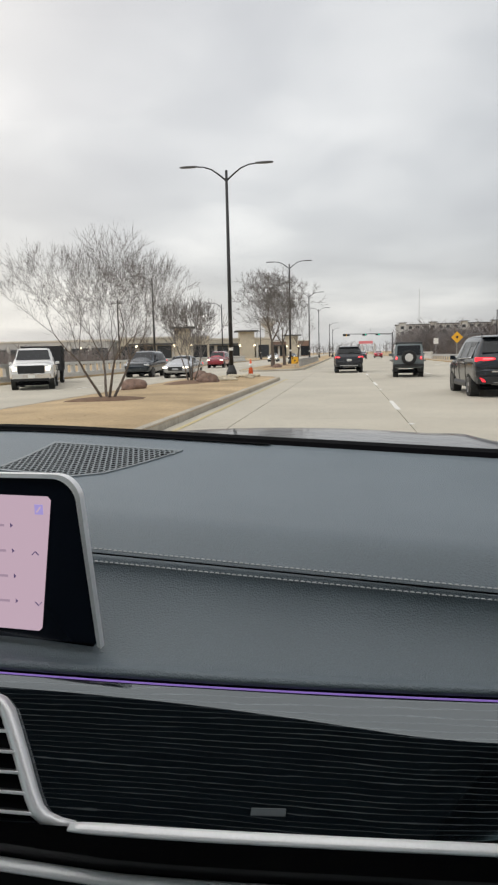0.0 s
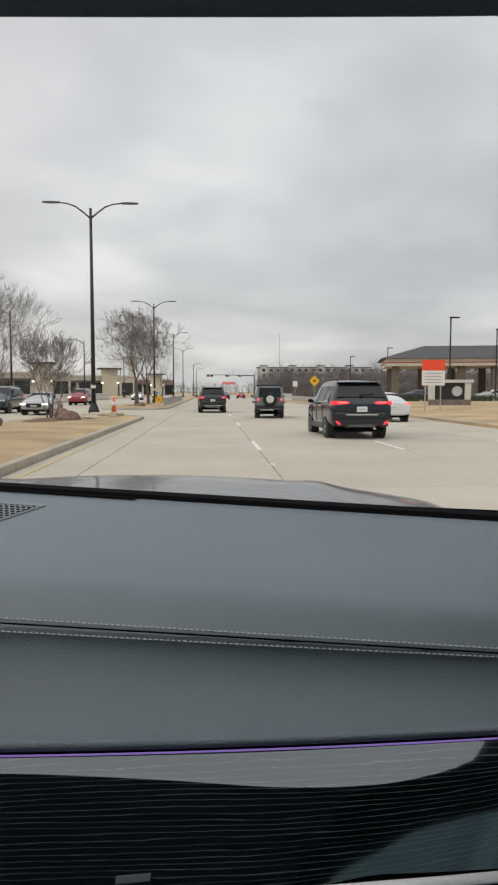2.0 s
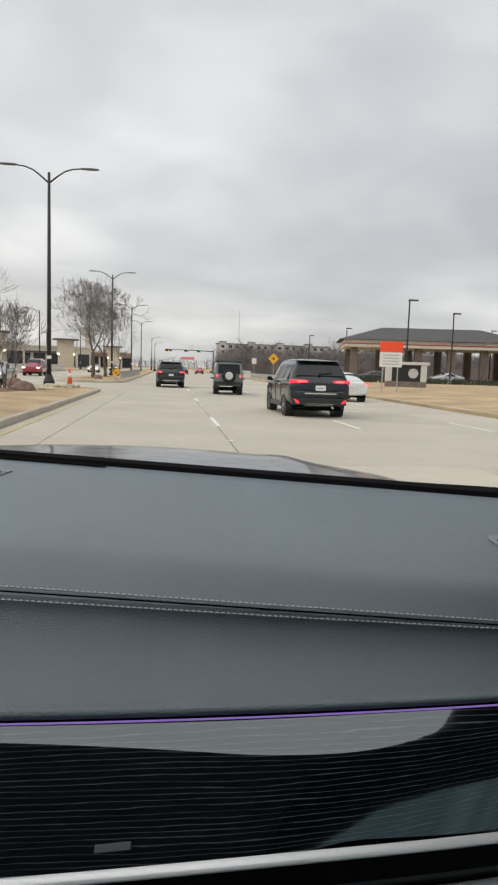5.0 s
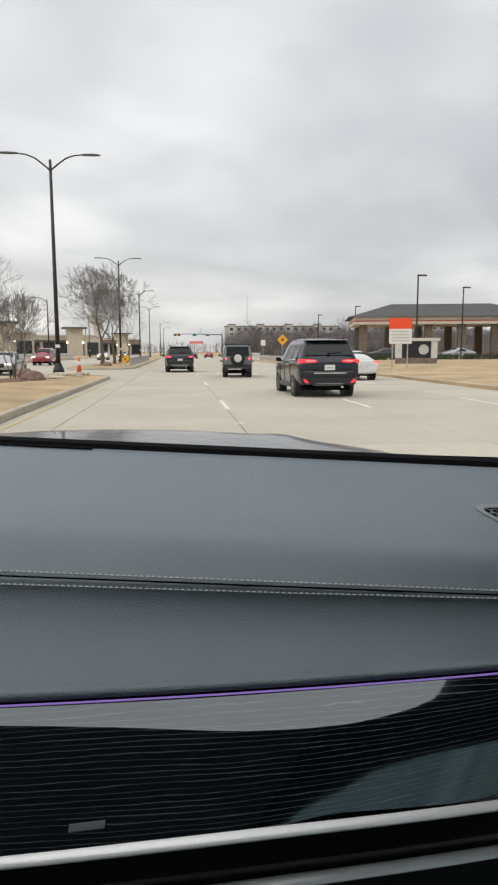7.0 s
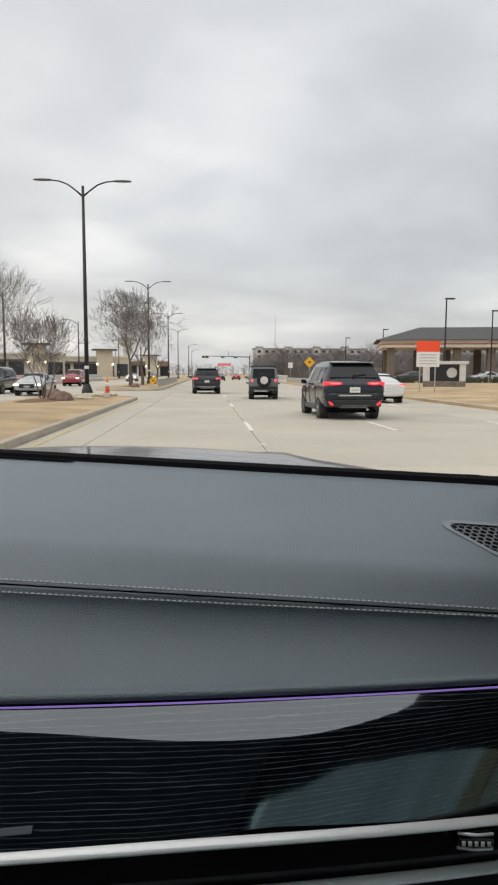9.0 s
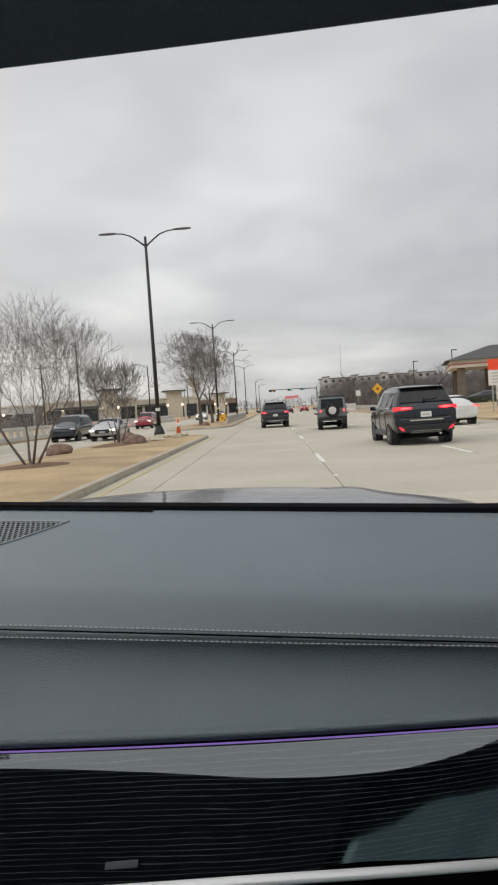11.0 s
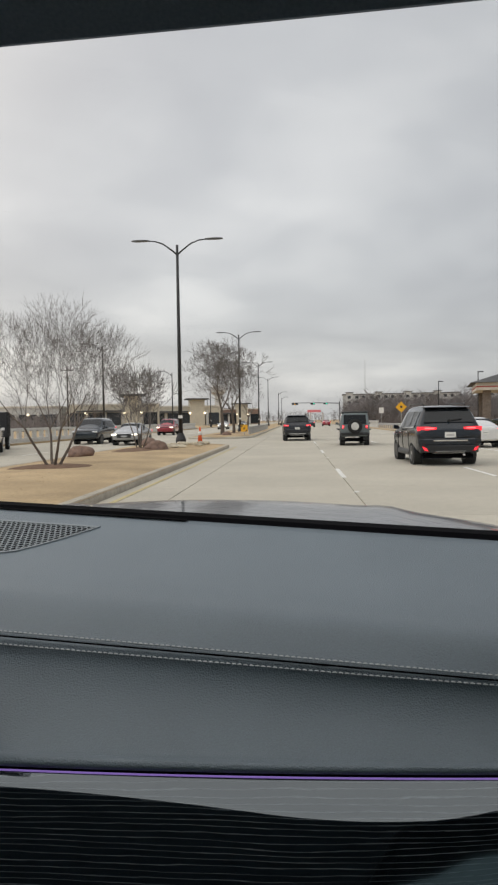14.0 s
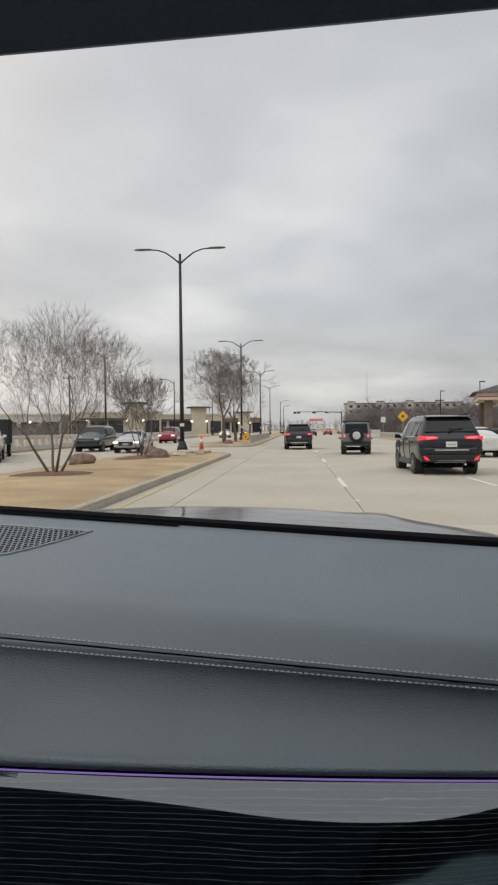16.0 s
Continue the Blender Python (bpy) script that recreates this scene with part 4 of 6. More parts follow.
def vehicle(name, label, category, m, sts, paint, glass=(), rear=None, front=None, wheels=(1.43, -1.43), wr=0.36, track=0.84, lit_rear=True,
            lit_front=False, tail=None, head=None, plate_z=0.86, rails=False, group="", strip=None, reflect=None, dark_bumper=0.0, spoiler=None, boxy=False):
    v = thing(name, label, category, m, group)
    part("body", rings([ring_of(s) for s in sts]), paint, v, smooth=not boxy, sub=0 if boxy else 2, bevel=0.05 if boxy else 0.0)
    for y0, y1 in glass:
        side_glass(v, sts, y0, y1)
    yr, yf = sts[0][0], sts[-1][0]
    if rear:
        (yl, zl, wl), (yu, zu, wu) = rear
        part("rear_window", slab([(-wl, yl, zl), (wl, yl, zl), (wu, yu, zu), (-wu, yu, zu)], 0.012), GLASS, v, "dark rear glass", bevel=0.01)
    if front:
        (yl, zl, wl), (yu, zu, wu) = front
        part("windscreen", slab([(wl, yl, zl), (-wl, yl, zl), (-wu, yu, zu), (wu, yu, zu)], 0.012), GLASS, v, "dark windscreen", bevel=0.01)
    if tail:
        x0, x1, z0, z1, inset = tail
        for s_ in (1, -1):
            xs2 = sorted((s_ * x0, s_ * x1))
            xi, xo = s_ * x0, s_ * x1
            zm = z0 + (z1 - z0) * 0.62
            ring_l = [(xi, z0 + (z1 - z0) * 0.35), (xi + (xo - xi) * 0.5, z0 + (z1 - z0) * 0.18), (xo, z0), (xo, z1), (xi + (xo - xi) * 0.4, z1), (xi, zm + (z1 - zm) * 0.6)]
            lamp_ = part("tail_lamp", rings([[(x_, yr + inset - 0.03 + 0.10 * abs((x_ - xi) / (xo - xi)) ** 3, z_) for x_, z_ in ring_l], [(x_, yr + inset + 0.14, z_) for x_, z_ in ring_l]][::s_]), RED_LAMP if lit_rear else RED_DIM, v, "glowing red tail lamp" if lit_rear else "", bevel=0.012)
            if lit_rear:
                xs2 = sorted((xi + (xo - xi) * 0.12, xi + (xo - xi) * 0.62))
                part("lamp_core", box(xs2[0], xs2[1], yr + inset - 0.036, yr + inset + 0.02, z0 + (z1 - z0) * 0.48, z0 + (z1 - z0) * 0.76), RED_CORE, lamp_, "brightest part of the lamp", bevel=0.008)
    if head:
        x0, x1, z0, z1, inset = head
        for s_ in (1, -1):
            xs2 = sorted((s_ * x0, s_ * x1))
            part("headlamp", box(xs2[0], xs2[1], yf - inset - 0.12, yf - inset + 0.03, z0, z1), HEAD_LAMP if lit_front else RIM, v, "lit headlamp" if lit_front else "", bevel=0.04)
        part("grille", box(-x0 + 0.04, x0 - 0.04, yf - inset - 0.05, yf - inset + 0.05, z0 - 0.16, z1), BLACK_PLASTIC, v, bevel=0.02)
    pl = part("number_plate", box(-0.16, 0.16, yr - 0.012, yr + 0.03, plate_z - 0.08, plate_z + 0.08), PLATE, v, "white plate with an unreadable dark bar")
    part("plate_bar", box(-0.11, 0.11, yr - 0.015, yr - 0.0125, plate_z - 0.025, plate_z + 0.012), GALV, pl)
    if dark_bumper:
        part("rear_bumper", rings([[(-0.86, yr + 0.12, z), (-0.72, yr - 0.02, z), (0.72, yr - 0.02, z), (0.86, yr + 0.12, z), (0.86, yr + 0.4, z), (-0.86, yr + 0.4, z)] for z in (0.40, 0.45, dark_bumper - 0.04, dark_bumper)]), BLACK_PLASTIC, v, "black lower bumper", bevel=0.02)
    if strip:
        z, w = strip
        part("chrome_strip", box(-w, w, yr - 0.030, yr + 0.01, z - 0.018, z + 0.018), CHROME, v, "bright chrome strip")
    if reflect:
        x, z = reflect
        for s_ in (1, -1):
            # no lamp: its brightness comes from the emitting lamp material
            part("glowing_reflector", slab([(s_ * (x - 0.09), yr - 0.005, z - 0.07), (s_ * (x + 0.02), yr - 0.005, z - 0.05), (s_ * (x + 0.09), yr + 0.01, z + 0.07), (s_ * (x - 0.03), yr - 0.005, z + 0.02)][::s_], 0.03), RED_LAMP, v)
    if spoiler:
        y, z, w = spoiler
        part("spoiler", rings([[(-w, y - 0.16, z - 0.035), (w, y - 0.16, z - 0.035), (w, y - 0.16, z - 0.01), (-w, y - 0.16, z - 0.01)], [(-w * 1.05, y + 0.25, z - 0.03), (w * 1.05, y + 0.25, z - 0.03), (w * 1.05, y + 0.25, z + 0.012), (-w * 1.05, y + 0.25, z + 0.012)]]), paint, v, bevel=0.01)
    for y in wheels:
        for s_ in (1, -1):
            ar = station(sts, y)
            part("wheel_arch", tube([(s_ * (ar[4] - 0.25), y, wr * 1.02), (s_ * (ar[4] + 0.022), y, wr * 1.02)], wr * 1.15, 24), BLACK_PLASTIC, v)
            wheel(v, s_ * min(track, ar[4] - 0.085), y, wr, 0.23)
    mz = sts[len(sts) // 2][2]
    for s_ in (1, -1):
        y = glass[-1][1] - 0.05 if glass else 0.8
        w = station(sts, y)[5]
        part("wing_mirror", rings([[(s_ * (w - 0.03), y, mz + 0.04), (s_ * (w + 0.05), y, mz + 0.02), (s_ * (w + 0.20), y - 0.01, mz + 0.04), (s_ * (w + 0.20), y - 0.01, mz + 0.17), (s_ * (w + 0.05), y, mz + 0.17)], [(s_ * (w - 0.03), y + 0.08, mz + 0.05), (s_ * (w + 0.05), y + 0.12, mz + 0.03), (s_ * (w + 0.17), y + 0.11, mz + 0.06), (s_ * (w + 0.17), y + 0.11, mz + 0.15), (s_ * (w + 0.05), y + 0.12, mz + 0.16)]]), paint, v, bevel=0.01)
    if rails:
        for s_ in (1, -1):
            zt = station(sts, -0.3)[3]
            part("roof_rail", tube([(s_ * 0.62, -1.75, zt - 0.02), (s_ * 0.63, -1.6, zt + 0.05), (s_ * 0.64, 0.2, zt + 0.05), (s_ * 0.64, 0.38, zt - 0.02)], 0.016, 6), BLACK_PLASTIC, v, smooth=True)
    part("underside", box(-0.75, 0.75, yr + 0.3, yf - 0.3, 0.22, 0.34), SOFT_BLACK, v)
    return v


def paint(name, c, metal=0.3, coat=0.8, spec=0.4):
    return mat(name, c, 0.20, metal=metal, coat=coat, spec=spec, grain=0.03, scale=4, big=0.08, bigscale=1.5)


BLACK_GREEN = paint("blackish_green_paint", (0.008, 0.013, 0.021), 0.0, 0.55, 0.25)
GRAPHITE = paint("graphite_paint", (0.022, 0.024, 0.031), 0.0, 0.55, 0.25)
JEEP_GREEN = paint("grey_green_paint", (0.17, 0.20, 0.205))
WHITE_PAINT = paint("white_paint", (0.70, 0.70, 0.69), 0.0)
SILVER_PAINT = paint("silver_paint", (0.45, 0.46, 0.47), 0.5)
RED_PAINT = paint("dark_red_paint", (0.32, 0.035, 0.05))
NAVY = paint("dark_blue_paint", (0.03, 0.04, 0.05))

SUV = [(-2.47, 0.50, 0.78, 1.00, 0.66, 0.80, 0.74), (-2.43, 0.45, 0.92, 1.09, 0.84, 0.93, 0.82), (-2.30, 0.42, 1.04, 1.20, 0.90, 0.965, 0.80),
       (-2.06, 0.36, 1.08, 1.62, 0.92, 0.97, 0.66), (-1.92, 0.30, 1.08, 1.68, 0.92, 0.97, 0.67), (-0.5, 0.29, 1.05, 1.72, 0.93, 0.97, 0.70), (0.35, 0.29, 1.02, 1.69, 0.93, 0.97, 0.69),
       (0.55, 0.29, 1.02, 1.62, 0.93, 0.97, 0.68), (1.25, 0.29, 1.01, 1.14, 0.93, 0.96, 0.78), (1.45, 0.29, 1.00, 1.08, 0.93, 0.96, 0.80), (2.25, 0.32, 0.90, 0.98, 0.90, 0.92, 0.74), (2.47, 0.45, 0.72, 0.80, 0.70, 0.76, 0.6)]
JEEP = [(-2.1, 0.55, 1.00, 1.12, 0.74, 0.76, 0.74), (-2.06, 0.50, 1.06, 1.74, 0.76, 0.78, 0.68), (-1.98, 0.48, 1.10, 1.82, 0.77, 0.79, 0.68), (-0.5, 0.45, 1.10, 1.85, 0.77, 0.79, 0.68), (0.3, 0.45, 1.10, 1.83, 0.77, 0.79, 0.68),
        (0.42, 0.45, 1.10, 1.76, 0.77, 0.79, 0.67), (0.75, 0.45, 1.08, 1.22, 0.77, 0.79, 0.70), (0.85, 0.45, 1.07, 1.16, 0.76, 0.78, 0.70), (1.95, 0.5, 1.02, 1.08, 0.62, 0.64, 0.58), (2.05, 0.55, 0.95, 1.02, 0.60, 0.62, 0.55)]
SEDAN = [(-2.4, 0.40, 0.75, 0.92, 0.66, 0.76, 0.66), (-2.34, 0.32, 0.84, 1.00, 0.82, 0.88, 0.74), (-1.75, 0.26, 0.92, 1.06, 0.88, 0.91, 0.72), (-0.95, 0.25, 0.94, 1.38, 0.88, 0.915, 0.58), (-0.4, 0.25, 0.94, 1.45, 0.88, 0.915, 0.60),
         (0.15, 0.25, 0.93, 1.43, 0.88, 0.915, 0.60), (0.95, 0.25, 0.92, 1.04, 0.88, 0.91, 0.72), (1.9, 0.27, 0.80, 0.88, 0.86, 0.88, 0.70), (2.3, 0.36, 0.66, 0.74, 0.72, 0.76, 0.6)]
PICKUP = [(-2.9, 0.55, 0.95, 1.22, 0.90, 0.96, 0.92), (-2.84, 0.48, 1.05, 1.30, 0.95, 1.0, 0.95), (-0.95, 0.46, 1.10, 1.32, 0.96, 1.0, 0.95), (-0.9, 0.46, 1.12, 1.85, 0.96, 1.0, 0.74), (-0.7, 0.46, 1.14, 1.94, 0.96, 1.0, 0.75), (0.5, 0.46, 1.14, 1.96, 0.96, 1.0, 0.76),
          (0.75, 0.46, 1.14, 1.90, 0.96, 1.0, 0.75), (1.35, 0.46, 1.16, 1.34, 0.96, 1.0, 0.86), (1.5, 0.46, 1.16, 1.28, 0.96, 1.0, 0.88), (2.75, 0.48, 1.12, 1.22, 0.95, 0.98, 0.86), (2.92, 0.55, 1.0, 1.12, 0.86, 0.9, 0.78)]
TALL = [(y, a, b + 0.03, c + (0.12 if c > 1.4 else 0.05), d, e, f + 0.03) for y, a, b, c, d, e, f in SUV]

SUV_GLASS = [(-1.85, -1.15), (-1.08, -0.10), (-0.02, 0.62)]
SUV_REAR = ((-2.315, 1.30, 0.75), (-2.10, 1.69, 0.66))
SUV_FRONT = ((1.24, 1.19, 0.78), (0.60, 1.71, 0.68))


def suv(m, colour, label, **kw):
    return vehicle("suv", label, "car", m, TALL, colour, SUV_GLASS, SUV_REAR, SUV_FRONT, tail=kw.pop("tail", (0.40, 0.95, 1.05, 1.175, 0.02)), head=(0.55, 0.9, 0.80, 0.92, 0.10), dark_bumper=0.62, rails=True, spoiler=(-2.06, 1.775, 0.66), **kw)


def suv_trim(v, colour):
    """Seams, handles, sills, bumper shelf, wiper and exhaust of an SUV."""
    shelf = [[(s_ * (x - g), y + g, z) for s_, x, y in ((-1, 0.80, -2.15), (-1, 0.955, -2.20), (-1, 0.925, -2.40), (-1, 0.74, -2.488), (1, 0.74, -2.488), (1, 0.925, -2.40), (1, 0.955, -2.20), (1, 0.80, -2.15))] for z, g in ((0.615, 0.03), (0.655, 0.004), (0.79, 0.0), (0.835, 0.035))]
    part("bumper_shelf", rings(shelf), colour, v, "painted bumper shelf", bevel=0.012)
    for s_ in (1, -1):
        for y in (-0.85, 0.22):
            w = station(TALL, y)[5]
            part("door_handle", tube([(s_ * (w + 0.012), y, 0.99), (s_ * (w + 0.035), y + 0.04, 0.995), (s_ * (w + 0.035), y + 0.16, 0.995), (s_ * (w + 0.012), y + 0.20, 0.99)], 0.014, 6), CHROME, v, "bright door handle", smooth=True)
        part("window_trim", tube([(s_ * (station(TALL, y)[5] + 0.004), y, station(TALL, y)[2] + 0.055) for y in (-1.9, -1.2, -0.4, 0.3, 0.8)], 0.011, 6), CHROME, v, "bright strip under the side windows", smooth=True)
        part("side_sill", rings([[(s_ * 0.80, y, 0.24), (s_ * 0.955, y, 0.27), (s_ * 0.965, y, 0.36), (s_ * 0.93, y, 0.44), (s_ * 0.80, y, 0.44)] for y in (-1.0, -0.9, 0.9, 1.0)]), BLACK_PLASTIC, v, "black plastic sill", bevel=0.015)
        for y in (-0.98, 0.06, 0.92):
            w = station(TALL, y)
            part("door_seam", tube([(s_ * (w[4] + 0.012), y, 0.46), (s_ * (w[4] + w[5]) / 2 + s_ * 0.02, y, 0.72), (s_ * (w[5] + 0.006), y, 1.02)], 0.006, 5), SOFT_BLACK, v)
    part("rear_wiper", tube([(0.02, -2.335, 1.36), (0.10, -2.325, 1.375), (0.38, -2.305, 1.40)], 0.012, 6), BLACK_PLASTIC, v, "black rear wiper", smooth=True)
    part("wiper_base", tube([(0.0, -2.36, 1.355), (0.0, -2.30, 1.365)], 0.04, 10), BLACK_PLASTIC, v)
    part("tailgate_seam", tube([(-0.80, -2.432, 0.965), (-0.55, -2.468, 0.845), (0.55, -2.468, 0.845), (0.80, -2.432, 0.965)], 0.007, 5), SOFT_BLACK, v)
    part("exhaust", tube([(0.42, -2.44, 0.33), (0.42, -2.15, 0.34)], 0.038, 12), CHROME, v, "steel exhaust tip", smooth=True)
    part("skid_plate", rings([[(-0.42, -2.47, 0.39), (0.42, -2.47, 0.39), (0.46, -2.2, 0.36), (-0.46, -2.2, 0.36)], [(-0.44, -2.497, 0.45), (0.44, -2.497, 0.45), (0.48, -2.3, 0.47), (-0.48, -2.3, 0.47)]]), GALV, v, "grey skid plate", bevel=0.01)


dark_suv = suv(pose(4.55, 22.6, 0, 0, 0, 1.0), BLACK_GREEN, "glossy blackish-green SUV with glowing brake lamps in the next lane", strip=(0.76, 0.50), reflect=(0.74, 0.52), plate_z=0.93)
suv_trim(dark_suv, BLACK_GREEN)
lead_suv = suv(pose(0.05, 48.6, 0, 0, 0, 2), GRAPHITE, "dark graphite SUV with red tail lamps driving ahead", tail=(0.60, 0.94, 0.98, 1.12, 0.02), strip=(0.50, 0.6), lit_rear=True)
suv_trim(lead_suv, GRAPHITE)
jeep = vehicle("off_roader", "boxy grey-green off-roader with black top and rear spare wheel", "car", pose(3.3, 38.6, 0, 0, 0, -2), JEEP, JEEP_GREEN,
               [(-1.9, -0.85), (-0.75, 0.30)], ((-2.11, 1.16, 0.62), (-2.06, 1.68, 0.58)), ((0.78, 1.2, 0.66), (0.48, 1.72, 0.62)), wheels=(1.45, -1.35), wr=0.41, track=0.80,
               tail=(0.58, 0.74, 0.90, 1.12, -0.02), plate_z=0.72, boxy=True)
part("black_top", rings([[(-0.70, -2.05, z), (0.70, -2.05, z), (0.70, 0.35, z), (-0.70, 0.35, z)] for z in (1.74, 1.86)]), BLACK_PLASTIC, jeep, "black hard top", bevel=0.04)
part("spare_tyre", tube([(0, -2.38, 1.05), (0, -2.34, 1.05), (0, -2.20, 1.05), (0, -2.14, 1.05)], [0.33, 0.39, 0.39, 0.33], 24), TYRE, jeep, "black spare tyre", smooth=False)
part("spare_rim", tube([(0, -2.41, 1.05), (0, -2.37, 1.05)], [0.19, 0.22], 20), PALE_CONCRETE, jeep, "pale spare wheel rim")
for s_ in (1, -1):
    for y in (1.45, -1.35):
        part("fender_flare", box(min(s_ * 0.70, s_ * 0.90), max(s_ * 0.70, s_ * 0.90), y - 0.50, y + 0.50, 0.84, 0.91), BLACK_PLASTIC, jeep, bevel=0.03)
part("rear_bumper", box(-0.78, 0.78, -2.22, -2.05, 0.55, 0.72), BLACK_PLASTIC, jeep, bevel=0.03)


def sedan(m, colour, label, **kw):
    return vehicle("sedan", label, "car", m, SEDAN, colour, [(-0.95, -0.35), (-0.28, 0.45)], ((-1.60, 1.06, 0.66), (-1.0, 1.36, 0.56)), ((0.90, 1.05, 0.68), (0.25, 1.38, 0.57)),
                   wheels=(1.4, -1.4), wr=0.33, track=0.80, tail=(0.52, 0.86, 0.80, 0.94, 0.05), head=(0.5, 0.84, 0.64, 0.74, 0.08), plate_z=0.72, **kw)


sedan(pose(8.8, 34.0, 0, 0, 0, 0), WHITE_PAINT, "white sedan with one lit tail lamp beyond the dark SUV")

# oncoming traffic
suv(pose(-14.4, 75, 0, 0, 0, 180), RED_PAINT, "dark red car with lit headlamps coming towards us", lit_front=True)
suv(pose(-14.4, 47, 0, 0, 0, 180), NAVY, "dark blue-grey SUV on the far carriageway", lit_front=False)
pk = vehicle("pickup_truck", "white pickup truck with lit headlamps on the far carriageway", "truck", pose(-15.6, 32.0, 0, 0, 0, 202), PICKUP, WHITE_PAINT,
             [(-0.8, 0.0), (0.08, 0.85)], None, ((1.31, 1.40, 0.80), (0.80, 1.875, 0.70)), wheels=(1.9, -1.75), wr=0.42, track=0.88, lit_front=True, head=(0.60, 0.88, 0.86, 1.10, 0.03), plate_z=0.75, boxy=True)
for z0, z1, mt_, lab in ((0.78, 1.14, BLACK_PLASTIC, "black radiator grille"), (0.42, 0.56, BLACK_PLASTIC, "black air dam")):
    part("grille", box(-0.60 if z0 > 0.6 else -0.8, 0.60 if z0 > 0.6 else 0.8, 2.82, 2.95, z0, z1), mt_, pk, lab, bevel=0.02)
for i in range(3):
    part("grille_bar", box(-0.58, 0.58, 2.94, 2.965, 0.84 + 0.10 * i, 0.865 + 0.10 * i), CABIN, pk)
part("front_bumper", rings([[(-1.0, 2.6, z), (-0.86, 2.93, z), (-0.4, 3.02, z), (0.4, 3.02, z), (0.86, 2.93, z), (1.0, 2.6, z)] for z in (0.54, 0.58, 0.72, 0.77)]), CHROME, pk, "chrome front bumper", bevel=0.01)
part("front_plate", box(-0.16, 0.16, 3.02, 3.035, 0.57, 0.70), PLATE, pk, "white plate with an unreadable dark bar")
trailer = thing("dump_trailer", "tall black slatted dump trailer behind the pickup", "trailer", pose(-17.95, 38.0, 0, 0, 0, 22))
part("trailer_box", box(-1.05, 1.05, -2.2, 2.4, 0.75, 2.15), CABIN, trailer, bevel=0.03)
for s_ in (1, -1):
    for i in range(8):
        y = -2.0 + 0.6 * i
        part("rib", box(min(s_ * 1.05, s_ * 1.11), max(s_ * 1.05, s_ * 1.11), y - 0.04, y + 0.04, 0.75, 2.18), POLE, trailer)
    for y in (-0.3, 0.6):
        wheel(trailer, s_ * 0.98, y, 0.38, 0.22)
part("drawbar", box(-0.08, 0.08, -3.1, -2.2, 0.6, 0.72), POLE, trailer)
for x, y, colour, lab in ((-10.9, 44, SILVER_PAINT, "silver car with lit headlamps coming towards us"), (-13.0, 120, WHITE_PAINT, "white car far off with lit headlamps"), (-13.2, 165, NAVY, "dark car far off with lit headlamps")):
    sedan(pose(x, y, 0, 0, 0, 180), colour, lab, lit_front=True)
for x, y, colour, lab in ((-0.6, 110, SILVER_PAINT, "silver car far ahead in our lanes"), (3.0, 135, NAVY, "dark car far ahead in our lanes"), (6.8, 150, RED_PAINT, "red car far ahead in our lanes")):
    sedan(pose(x, y, 0), colour, lab)

# ---------------------------------------------------------------- street lamps and poles


def street_lamp(m, arms=2, height=11.2):
    s = thing("street_lamp", "dark bronze street lamp with two curved arms" if arms == 2 else "dark street lamp with one curved arm", "street lamp", m, "street lamps")
    part("base", rings([[(math.cos(k * math.tau / 12) * r, math.sin(k * math.tau / 12) * r, z) for k in range(12)] for r, z in ((0.30, 0), (0.30, 0.25), (0.20, 0.5), (0.16, 0.62))]), POLE, s, bevel=0.01)
    part("band", tube([(0, 0, 1.45), (0, 0, 1.62)], 0.125, 12), SIGN_WHITE, s)
    part("pole", tube([(0, 0, 0.4), (0, 0, height * 0.5), (0, 0, height)], [0.125, 0.10, 0.072], 12), POLE, s, smooth=True)
    for d in (1, -1)[:arms]:
        pts_ = [(0, 0, height - 0.55), (d * 0.35, 0, height - 0.25), (d * 0.8, 0, height + 0.08), (d * 1.25, 0, height + 0.24), (d * 1.7, 0, height + 0.28)]
        arm = part("arm", tube(pts_, [0.05, 0.045, 0.04, 0.036, 0.034], 8), POLE, s, smooth=True)
        hd = [[(d * x, w * math.cos(k * math.tau / 8), height + 0.29 + h * math.sin(k * math.tau / 8)) for k in range(8)] for x, w, h in ((1.6, 0.05, 0.04), (1.75, 0.13, 0.055), (2.2, 0.17, 0.06), (2.5, 0.13, 0.045), (2.6, 0.05, 0.03))]
        part("lamp_head", rings(hd if d > 0 else [r[::-1] for r in hd]), LAMP_HEAD, arm, "flat grey luminaire", smooth=True)
    return s


lamp2 = street_lamp(pose(-6.5, 37.5, 0.2))
for y in (77, 117, 158):
    copy_thing(lamp2, pose(-6.4, y, 0.2))
lamp1 = street_lamp(pose(-20.4, 70, 0.15, 0, 0, 180), 1, 9.5)
for x, y, rz in ((-20.4, 110, 180), (-20.4, 160, 180), (-5.0, 200, 0), (-5.0, 245, 0)):
    copy_thing(lamp1, pose(x, y, 0.15, 0, 0, rz))


def lot_lamp(m, h):
    s = thing("parking_lamp", "slim dark parking-lot lamp with one flat head", "street lamp", m, "parking lot lamps")
    part("footing", tube([(0, 0, 0), (0, 0, 0.75)], 0.28, 12), PALE_CONCRETE, s)
    part("pole", tube([(0, 0, 0.7), (0, 0, h)], [0.10, 0.075], 8), POLE, s)
    part("lamp_head", box(-0.1, 0.85, -0.18, 0.18, h - 0.08, h + 0.06), POLE, s, bevel=0.03)
    return s


for x, y, h in ((24, 66, 8.6), (34, 78, 8.6), (44, 80, 8.6), (30, 112, 8.6), (27, 128, 8.0), (52, 104, 8.6)):
    lot_lamp(pose(x, y, 0.3), h)


